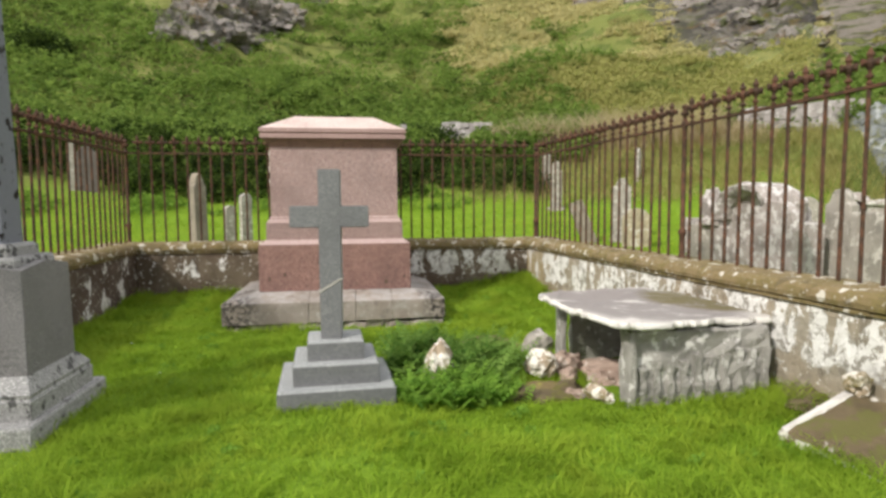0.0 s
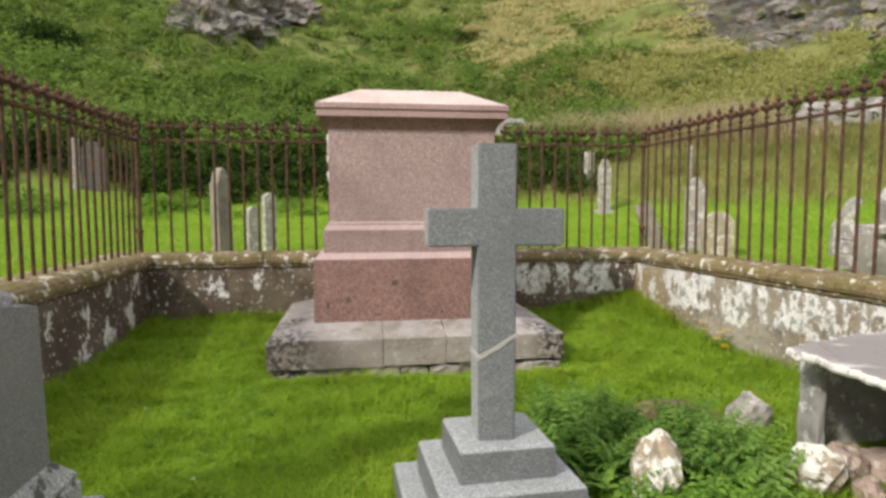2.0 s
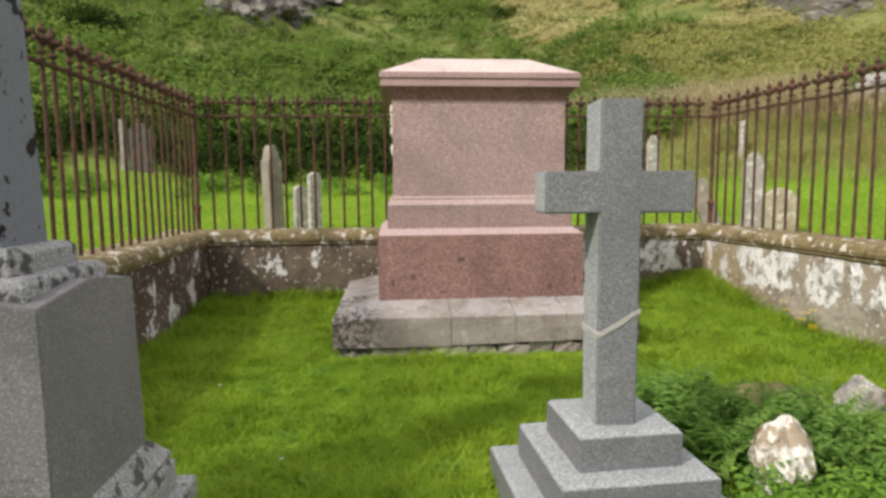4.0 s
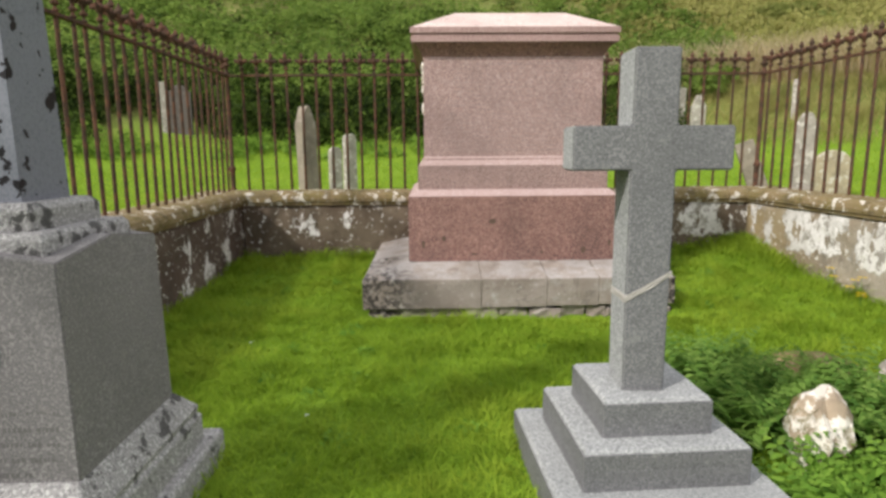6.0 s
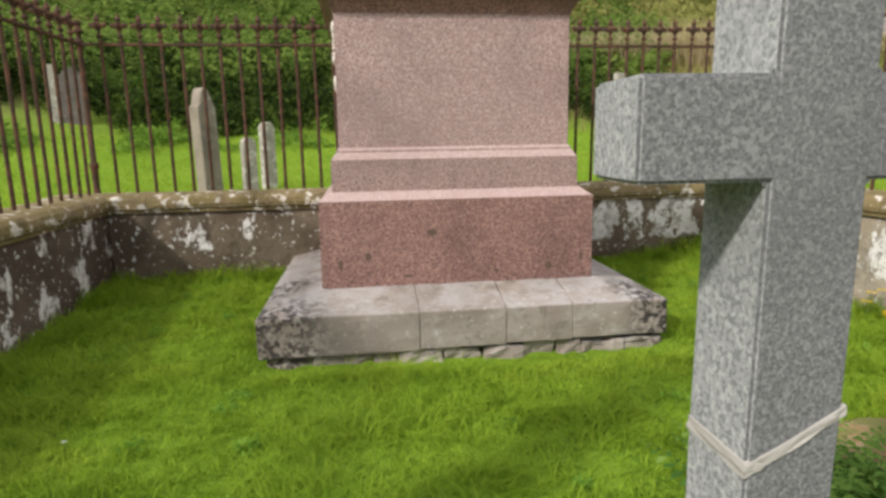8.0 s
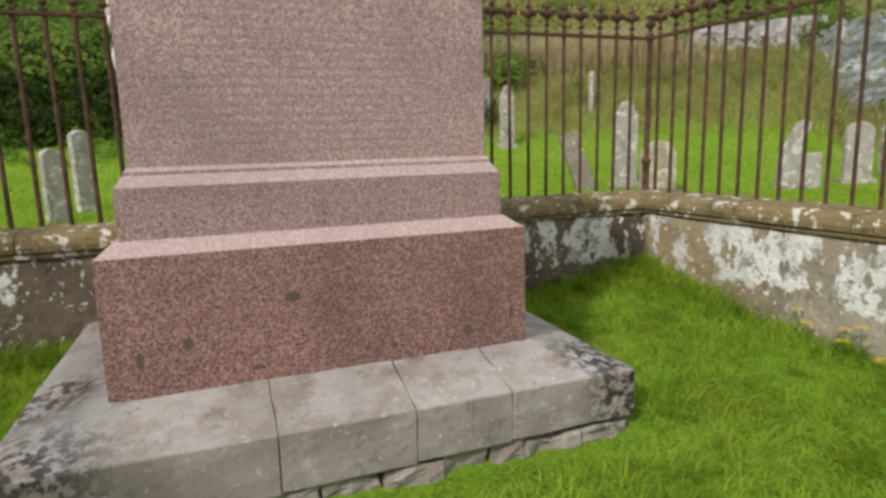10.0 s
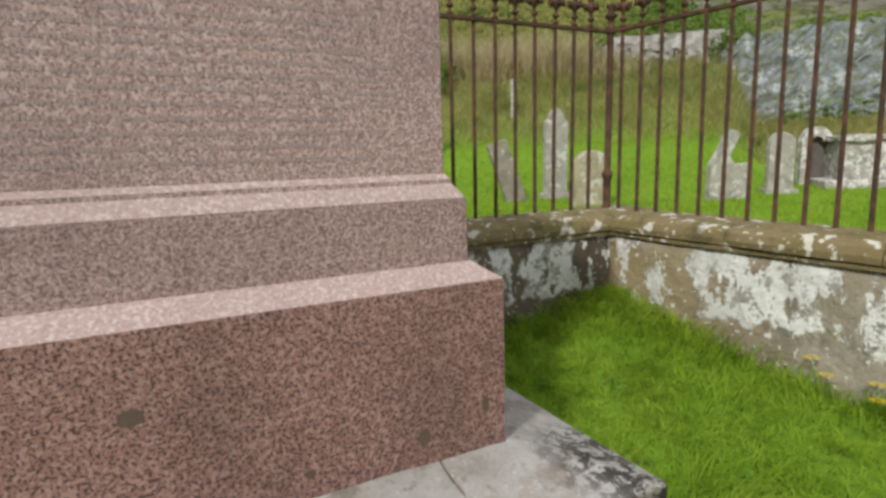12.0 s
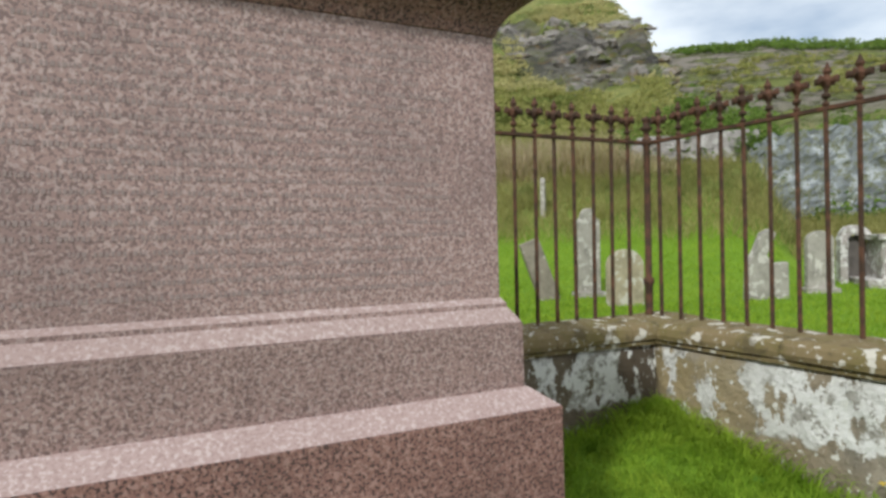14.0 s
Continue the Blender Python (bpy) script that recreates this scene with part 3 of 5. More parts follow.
def land(x, y):
    """Height of the ground: a sunk lawn within the walls, rising ground outside, then the hill."""
    x, y = np.asarray(x, float), np.asarray(y, float)
    inside = (x > X_LEFT - 0.2) & (x < x_right(y) + 0.2) & (y < Y_BACK + 0.2)
    lawn = 0.02 + 0.10 * smooth(6.6, 8.5, y) + 0.12 * smooth(1.6, 3.0, x) * smooth(7.0, 8.5, y) + 0.015 * lumps(x, y, 2.1, 3.0)
    lawn = lawn - 0.085 * smooth(6.15, 6.42, y) * smooth(6.75, 6.6, y) * smooth(1.5, 1.2, np.abs(x - 0.05))
    lawn = np.where(inside & (y > -2), lawn, 0.02 + 0.0 * y)
    dx, dy = x, y - 5
    r = np.hypot(dx, dy)
    az = np.degrees(np.arctan2(dx, dy))
    w = smooth(125, 85, np.abs(az))
    prof = np.interp(r, [0, 11.5, 13, 16, 19, 24.5, 26.5, 30], [0.28, 0.29, 0.40, 0.88, 1.6, 4.2, 4.5, 6.0])
    prof = 0.28 + (prof - 0.28) * (1 - 0.60 * smooth(52, 55, az))
    near = prof + np.clip(r - 30, 0, None) * 0.60
    cap = np.interp(az, [-180, 33.5, 36, 38, 41, 44, 46.5, 50, 58, 180], [75, 70, 37, 30.5, 24.2, 16.6, 8.0, 6.4, 6.0, 6.0])
    cap = cap + 0.9 * lumps(az * 3, r * 0.0, 0.35, 2.0)
    near = np.minimum(near, cap + 0.05 * np.clip(r - 60, 0, None))
    far = 7.5 + np.clip(r - 62, 0, 92) * 0.43 * np.interp(az, [43, 48, 54, 62, 75], [1.0, 0.97, 0.94, 0.83, 0.68]) + 0.7 * lumps(az * 2.0, r * 0.02, 0.12, 5.0) * smooth(100, 150, r)
    rough = lumps(x, y, 0.22, 1.0) * 0.9 + lumps(x, y, 0.55, 4.0) * 0.45 + lumps(x, y, 1.3, 8.0) * 0.16
    h = np.maximum(near, np.where(r > 62, far, -9)) + rough * smooth(20, 40, r) * (1 - 0.7 * smooth(65, 90, r))
    h = np.minimum(h, 72)
    out = np.where(y > -60, 0.28 + (h - 0.28) * w, 0.28)
    out = out + 0.03 * lumps(x, y, 0.9, 6.0) * smooth(9, 12, r)
    return np.where(inside & (y > -6), lawn, out)


def steps(lo, hi, fine_lo, fine_hi, fine, grow, widest, edge):
    """Coordinates that are fine between two bounds and widen outwards."""
    mid = list(np.arange(fine_lo, fine_hi + 1e-6, fine))
    left, s, v = [], fine, fine_lo
    while v > lo:
        s = min(s * grow, widest if v > -edge else s * grow)
        v -= s
        left.append(v)
    right, s, v = [], fine, mid[-1]
    while v < hi:
        s = min(s * grow, widest if v < edge else s * grow)
        v += s
        right.append(v)
    return np.array(left[::-1] + mid + right)


def make_ground():
    xs = steps(-1500, 1500, -3.4, 4.2, 0.14, 1.12, 0.65, 60)
    ys = steps(-1500, 1500, -2.0, 9.2, 0.14, 1.12, 0.65, 75)
    gx, gy = np.meshgrid(xs, ys)
    gz = land(gx, gy)
    r = np.hypot(gx, gy - 5)
    crag = np.array([noise.fractal(Vector((a * 0.13, b * 0.13, 0.0)), 0.8, 2.0, 5) for a, b in zip(gx.ravel(), gy.ravel())]).reshape(gx.shape)
    gz = gz + crag * 1.1 * smooth(24, 45, r) * smooth(95, 65, r)
    # broken rock faces on the slope
    az = np.degrees(np.arctan2(gx, gy - 5))
    for a0, r0, wa, wr in CRAGS:
        m = np.exp(-((az - a0) / wa) ** 2 - ((r - r0) / wr) ** 2)
        pick = m > 0.04
        fold = np.array([1 - 2.2 * abs(noise.fractal(Vector((p * 0.13, q * 0.13, a0)), 0.6, 2.1, 3)) for p, q in zip(gx[pick], gy[pick])])
        fine = np.array([noise.fractal(Vector((p * 0.6, q * 0.6, a0 + 9)), 0.7, 2.0, 3) for p, q in zip(gx[pick], gy[pick])])
        gz[pick] += m[pick] * (1.7 * fold + 0.5 * fine)
    verts = np.stack([gx, gy, gz], -1).reshape(-1, 3)
    nx, ny = len(xs), len(ys)
    i = (np.arange(ny - 1)[:, None] * nx + np.arange(nx - 1)[None, :]).ravel()
    faces = np.stack([i, i + 1, i + 1 + nx, i + nx], -1)
    me = mesh_from("ground", verts, faces)
    ob = part("ground", me, GROUND, smooth=True)
    tagged(ob, "rough grassy ground with a sunk lawn and a steep hillside", "ground", kind="structure")
    return ob


make_ground()


# ---------------------------------------------------------------- walls of the enclosure
def enclosure_wall(name, length, material, label):
    """A low wall along local x, its inner face at y = 0 and its back at y = 0.48, with rounded coping stones."""
    root = new(name)
    tagged(root, label, "wall", kind="structure")
    bm = box(0, length, 0, 0.48, -0.5, 0.765)
    bmesh.ops.subdivide_edges(bm, edges=[e for e in bm.edges if abs(e.verts[0].co.x - e.verts[1].co.x) > 1], cuts=int(length / 0.09))
    bmesh.ops.subdivide_edges(bm, edges=[e for e in bm.edges if abs(e.verts[0].co.z - e.verts[1].co.z) > 0.5], cuts=12)
    for v in bm.verts:
        if v.co.y < 0.01 and v.co.z < 0.75:
            q = Vector((v.co.x * 2.3, 0.0, v.co.z * 3.1 + length))
            v.co.y -= 0.012 + 0.022 * noise.fractal(q, 0.8, 2.0, 4) - 0.015 * max(0, 0.3 - v.co.z)
    part("wall_body", bm, material, root, smooth=True)
    ledge = box(0, length, -0.034, 0.2, 0.728, 0.757, 0.004)
    bmesh.ops.subdivide_edges(ledge, edges=[e for e in ledge.edges if abs(e.verts[0].co.x - e.verts[1].co.x) > 1], cuts=int(length / 0.12))
    for v in ledge.verts:
        v.co.y += 0.010 * noise.fractal(Vector((v.co.x * 3, length, v.co.z * 4)), 0.8, 2.0, 3)
        v.co.z += 0.006 * noise.fractal(Vector((v.co.x * 2, length + 3, 0)), 0.8, 2.0, 3)
    part("string_course", ledge, COPING, root)
    return root


def coping_run(root, length, first=0.0):
    """Rounded coping stones, 4 to 9 decimetres long each, laid end to end."""
    rng = random.Random(int(length * 100))
    x = first
    while x < length - 0.05:
        w = min(rng.uniform(0.55, 0.95), length - x)
        if length - x - w < 0.25:
            w = length - x
        bm = bmesh.new()
        prof = [(-0.055, 0.765), (-0.06, 0.80), (-0.045, 0.845), (-0.005, 0.872), (0.10, 0.885), (0.24, 0.89), (0.40, 0.88), (0.50, 0.85), (0.53, 0.80), (0.53, 0.765)]
        secs = []
        n = 8
        for k in range(n + 1):
            px = x + 0.003 + (w - 0.006) * k / n
            ring = []
            for j, (py, pz) in enumerate(prof):
                a = noise.fractal(Vector((px * 5, py * 7 + length, pz * 7)), 0.8, 2.0, 3) * 0.011
                end = 0.006 if k in (0, n) else 0.0
                ring.append(bm.verts.new((px, py + (a if j < 5 else 0) + end * (j < 3), pz + a * 0.7 * (0 < j < 9) - end * (0 < j < 9))))
            secs.append(ring)
        for a, b in zip(secs, secs[1:]):
            for j in range(len(prof) - 1):
                bm.faces.new((a[j], b[j], b[j + 1], a[j + 1]))
            bm.faces.new((a[-1], b[-1], b[0], a[0]))
        bm.faces.new(secs[0])
        bm.faces.new(secs[-1][::-1])
        bmesh.ops.recalc_face_normals(bm, faces=bm.faces[:])
        part("coping_stone", bm, COPING, root, smooth=False)
        x += w


back_len = 2.97 + 2.85 + 1.06
wall_back = enclosure_wall("wall_north", back_len, WALL_DARK, "low weathered rubble wall with mossy rounded coping")
wall_back.matrix_world = pose(X_LEFT - 0.53, Y_BACK, 0)
coping_run(wall_back, back_len)
wall_left = enclosure_wall("wall_west", 10.0, WALL_BROWN, "low dark rubble wall with mossy rounded coping")
wall_left.matrix_world = pose(X_LEFT, Y_BACK - 10.0, 0, 0, 0, 90)
coping_run(wall_left, 9.995)
skew = math.degrees(math.atan(0.078))
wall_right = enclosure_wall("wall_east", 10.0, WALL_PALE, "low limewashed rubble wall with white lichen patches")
wall_right.matrix_world = pose(2.97, Y_BACK, 0, 0, 0, -90 + skew)
coping_run(wall_right, 10.0, 0.062)


# ---------------------------------------------------------------- iron railings
def finial_mesh():
    """A cast spear head: collars, a knop, four side lobes and a pointed tip."""
    bm = lathe([(0.011, 0.0), (0.021, 0.010), (0.021, 0.020), (0.010, 0.028), (0.010, 0.042), (0.026, 0.054), (0.026, 0.068), (0.012, 0.078), (0.014, 0.100), (0.030, 0.122), (0.036, 0.146), (0.020, 0.170), (0.017, 0.180), (0.027, 0.198), (0.016, 0.222), (0.002, 0.252)], 6)
    for k in range(4):
        turn = Matrix.Rotation(k * math.pi / 2, 4, "Z")
        m = turn @ Matrix.Translation((0.044, 0, 0.148)) @ Matrix.Rotation(-0.45, 4, "Y") @ Matrix.Diagonal((0.031, 0.015, 0.021, 1))
        leaf = bmesh.ops.create_icosphere(bm, subdivisions=2, radius=1.0, matrix=m)["verts"]
        for v in leaf:
            out = math.hypot(v.co.x, v.co.y)
            v.co.z += 6.0 * max(0.0, out - 0.048) ** 2 * (1 if v.co.z > 0.15 else -6)
    me = bpy.data.meshes.new("finial")
    bm.to_mesh(me)
    bm.free()
    me.materials.append(RUST)
    return me


def bar_mesh(height):
    bm = lathe([(0.0155, 0.0), (0.0145, height * 0.5), (0.0145, height)], 6)
    me = bpy.data.meshes.new("bar")
    bm.to_mesh(me)
    bm.free()
    me.materials.append(RUST)
    return me


RAIL_Z, FOOT_Z = 2.19, 0.885
FINIAL = finial_mesh()
BAR = bar_mesh(RAIL_Z - FOOT_Z + 0.03)


def post_bm():
    h = RAIL_Z - FOOT_Z
    return lathe([(0.034, 0), (0.034, 0.02), (0.029, 0.03), (0.031, 0.22), (0.038, 0.235), (0.042, 0.255), (0.038, 0.275), (0.026, 0.29), (0.024, h - 0.03), (0.034, h), (0.036, h + 0.035), (0.021, h + 0.045), (0.021, h + 0.085), (0.042, h + 0.10), (0.046, h + 0.118), (0.026, h + 0.13), (0.026, h + 0.165), (0.036, h + 0.175), (0.034, h + 0.19), (0.012, h + 0.2)], 10)


def railing(length, posts, x, y, rz, label, first=0.166, spacing=0.1665):
    root = thing("iron_railing", x, y, FOOT_Z, rz, label, "railing", "railings round the plot")
    bm = box(0.0, length, -0.021, 0.021, RAIL_Z - FOOT_Z - 0.012, RAIL_Z - FOOT_Z + 0.012, 0.003)
    part("rail", bm, RUST, root)
    for p in posts:
        ob = part("post", post_bm(), RUST, root, smooth=True)
        ob.location = (p, 0, 0)
    rng = random.Random(int(length * 10))
    px = first
    while px < length - 0.06:
        if not any(abs(px - p) < 0.06 for p in posts):
            b = part("bar", BAR, RUST, root)
            b.location = (px, 0, -0.01)
            b.rotation_euler = (radians(rng.uniform(-0.45, 0.45)), radians(rng.uniform(-0.45, 0.45)), 0)
            f = part("finial", FINIAL, RUST, b)
            f.location = (0, 0, RAIL_Z - FOOT_Z + 0.02)
            f.rotation_euler = (radians(rng.uniform(-3, 3)), radians(rng.uniform(-3, 3)), radians(rng.uniform(-6, 6)))
        px += spacing
    return root


railing(6.20, [0.0], -3.02, 8.79, 0, "rusty wrought iron railing with spear finials on the north wall", 0.185)
railing(9.9, [], -3.02, 8.79, -90, "rusty wrought iron railing with spear finials on the west wall")
railing(9.9, [0.0, 3.9], 3.18, 8.79, -90 + skew, "rusty wrought iron railing with spear finials on the east wall", 0.118, 0.1693)


# ---------------------------------------------------------------- pink granite pedestal monument
def text_rows(parent, rows, x0, x1, y_of, z_top, pitch, height, material, seed, proud):
    """Worn lines of an inscription that cannot be read, as small bars of the letters' size."""
    rng = random.Random(seed)
    bm = bmesh.new()
    for r in range(rows):
        z = z_top - r * pitch
        y = y_of(z)
        half = (x1 - x0) / 2 * rng.uniform(0.6, 0.98)
        mid = (x0 + x1) / 2
        x = mid - half
        while x < mid + half:
            for k in range(rng.randint(2, 8)):
                w = rng.uniform(0.25, 0.75) * height
                rect_stack([(x + w / 2, y, w / 2, proud, z - height * rng.uniform(0.85, 1)), (x + w / 2, y, w / 2, proud, z)], bm)
                x += w + height * 0.35
            x += height * 0.8
    return tagged(part("inscription", bm, material, parent), "worn unreadable lines of lettering", kind="stuff")


def pedestal():
    root = thing("pedestal_monument", 0.03, 7.83, 0.02, 0, "tall pink granite pedestal monument on a stepped stone slab", "monument")
    # rough footing stones under the slab
    rng = random.Random(5)
    x = -1.26
    while x < 1.25:
        w = rng.uniform(0.14, 0.38)
        h = rng.uniform(-0.012, 0.016)
        bm = worn(box(x, min(x + w - 0.015, 1.3), -1.27 + rng.uniform(0, 0.03), -0.9, -0.12, h, 0.006), 3, 0.03, 9, x)
        part("footing_stone", bm, SLAB, root)
        x += w
    # slab of four stones with a weathered top, its outer ends sloping as well
    xs = [-1.307, -0.315, 0.235, 0.675, 1.317]
    for i, (a, b) in enumerate(zip(xs, xs[1:])):
        a2, b2 = a + 0.002, b - 0.002
        low = 0.004 + 0.009 * i
        mid, half = (a2 + b2) / 2, (b2 - a2) / 2
        bm = rect_stack([(mid, 0.02, half, 1.31, low), (mid, 0.02, half, 1.32, 0.262), (mid, 0.03, half, 0.90, 0.358)])
        if i in (0, 3):
            k = -1 if i == 0 else 1
            for v in bm.verts:
                if v.co.z > 0.3 and (v.co.x - mid) * k > 0:
                    v.co.x = k * 0.9
        bmesh.ops.bevel(bm, geom=bm.edges[:], offset=0.005, segments=1, affect="EDGES")
        worn(bm, 5, 0.006, 6, i * 3.1)
        part("slab_stone", bm, SLAB, root)
    def tier(name, rows, mat, bev=0.004):
        bm = rect_stack([(0, 0, hx, hy, z) for hx, hy, z in rows])
        bmesh.ops.bevel(bm, geom=bm.edges[:], offset=bev, segments=2, affect="EDGES")
        return part(name, bm, mat, root)
    base = tier("base_block", [(0.93, 0.93, 0.34), (0.928, 0.928, 0.92)], PINK, 0.003)
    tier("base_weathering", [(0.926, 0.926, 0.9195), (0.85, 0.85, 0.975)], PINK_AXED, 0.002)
    tier("plinth", [(0.842, 0.842, 0.97), (0.84, 0.84, 1.185)], PINK_PLINTH, 0.003)
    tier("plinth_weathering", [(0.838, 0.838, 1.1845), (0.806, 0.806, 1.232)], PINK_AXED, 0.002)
    tier("fillet", [(0.803, 0.803, 1.231), (0.803, 0.803, 1.246)], PINK_DIE, 0.001)
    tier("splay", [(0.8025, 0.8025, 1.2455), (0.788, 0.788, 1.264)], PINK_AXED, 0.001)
    die = tier("die", [(0.787, 0.787, 1.25), (0.783, 0.783, 2.12)], PINK_DIE)
    # Cornice takes the dark base granite to paint the shade under the cap.
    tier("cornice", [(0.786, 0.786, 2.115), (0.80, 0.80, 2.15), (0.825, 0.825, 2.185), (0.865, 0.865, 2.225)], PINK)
    tier("cap_lip", [(0.885, 0.885, 2.222), (0.885, 0.885, 2.275), (0.872, 0.872, 2.281), (0.872, 0.872, 2.288), (0.893, 0.893, 2.294), (0.893, 0.893, 2.343)], PINK_LIP_SHADED, 0.003)
    tier("cap", [(0.891, 0.891, 2.3425), (0.50, 0.50, 2.535), (0.46, 0.46, 2.54)], PINK_CAP_LIT, 0.004)
    text_rows(die, 20, -0.66, 0.66, lambda z: -0.783 - 0.004 * (2.12 - z) / 0.82, 2.06, 0.0385, 0.014, LETTER, 4, 0.0012)
    for sx, sz, rx, rz in ((-0.19, 0.70, 0.035, 0.022), (0.62, 0.44, 0.022, 0.03), (0.85, 0.50, 0.014, 0.026), (-0.62, 0.55, 0.02, 0.025), (-0.80, 0.50, 0.016, 0.035), (0.25, 0.42, 0.018, 0.014), (-0.35, 0.40, 0.03, 0.018)):
        st = bmesh.new()
        ring = [st.verts.new((sx + rx * math.cos(k * 0.4488) * (1 + 0.35 * noise.noise(Vector((k * 0.9, sx * 9, sz * 5)))), -0.9298, sz - 0.0 + rz * math.sin(k * 0.4488) * (1 + 0.35 * noise.noise(Vector((k * 0.7, sz * 9, sx)))))) for k in range(14)]
        st.faces.new(ring)
        part("lichen_spot", st, STAIN, base)
    # flaking lichen crust on the west side of the die
    rng = random.Random(9)
    for k in range(9):
        z = rng.uniform(1.62, 2.1)
        bm = boulder(0.018, 0.05, rng.uniform(0.03, 0.07), k, 0.4, 2)
        ob = part("lichen_crust", bm, PALE_ROCK, die)
        ob.location = (-0.785, -0.74 + rng.uniform(0, 0.12), z)
    return root


pedestal()


# ---------------------------------------------------------------- grey granite cross
def cross():
    root = thing("granite_cross", 0.105, 3.885, 0.0, 3.0, "grey granite cross on a three-stepped base, cracked across its shaft", "cross")
    def step(h, z0, z1, hy=None):
        hy = hy or h
        bm = rect_stack([(0, 0, h, hy, z0), (0, 0, h, hy, z1 - 0.012)])
        bmesh.ops.bevel(bm, geom=bm.edges[:], offset=0.003, segments=1, affect="EDGES")
        ob = part("step", worn(bm, 2, 0.002, 8, h), GREY, root)
        # Thin top in the paler granite, painting the light on the step.
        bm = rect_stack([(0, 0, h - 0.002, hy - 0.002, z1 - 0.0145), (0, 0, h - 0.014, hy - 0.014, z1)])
        part("lit_top", worn(bm, 3, 0.002, 8, h), GREY_LIT, ob, "granite top coloured paler as if sunlit")
        return ob
    step(0.408, -0.1, 0.165, 0.41)
    second = step(0.302, 0.163, 0.315, 0.30)
    text_rows(second, 2, -0.26, 0.26, lambda z: -0.3005, 0.29, 0.052, 0.028, LETTER_STEP, 14, 0.0012)
    step(0.203, 0.313, 0.455, 0.20)
    y0, d = -0.115, 0.18
    t, foot = 0.080, 0.077
    lower = prism([(-foot, 0.45), (foot, 0.45), (t, 0.894), (-t, 0.800)], d)
    upper = prism([(-t, 0.807), (t, 0.901), (t, 1.270), (0.282, 1.270), (0.282, 1.426), (t, 1.426), (t, 1.69), (-t, 1.69), (-t, 1.426), (-0.284, 1.426), (-0.284, 1.270), (-t, 1.270)], d)
    for nm, bm in (("shaft_foot", lower), ("cross_head", upper)):
        bmesh.ops.bevel(bm, geom=bm.edges[:], offset=0.006, segments=2, affect="EDGES")
        ob = part(nm, bm, GREY, root)
        ob.matrix_local = pose(-0.028, y0, 0, 0, 0, -4)
        # Faces other than front and back get the paler, painted-sunlit granite.
        ob.data.materials.append(GREY_LIT)
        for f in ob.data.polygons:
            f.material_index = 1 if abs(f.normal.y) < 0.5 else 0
    seam = prism([(-t - 0.003, 0.792), (-t + 0.03, 0.814), (t + 0.004, 0.890), (t + 0.006, 0.910), (t - 0.03, 0.888), (-t + 0.02, 0.826), (-t - 0.003, 0.818)], d + 0.002)
    bmesh.ops.triangulate(seam, faces=[f for f in seam.faces if len(f.verts) > 4])
    worn(seam, 3, 0.005, 40)
    ob = part("mortar_seam", seam, MORTAR, root, "pale mortar mending the cracked shaft")
    ob.matrix_local = pose(-0.028, y0 - 0.003, 0, 0, 0, -4)
    return root


cross()


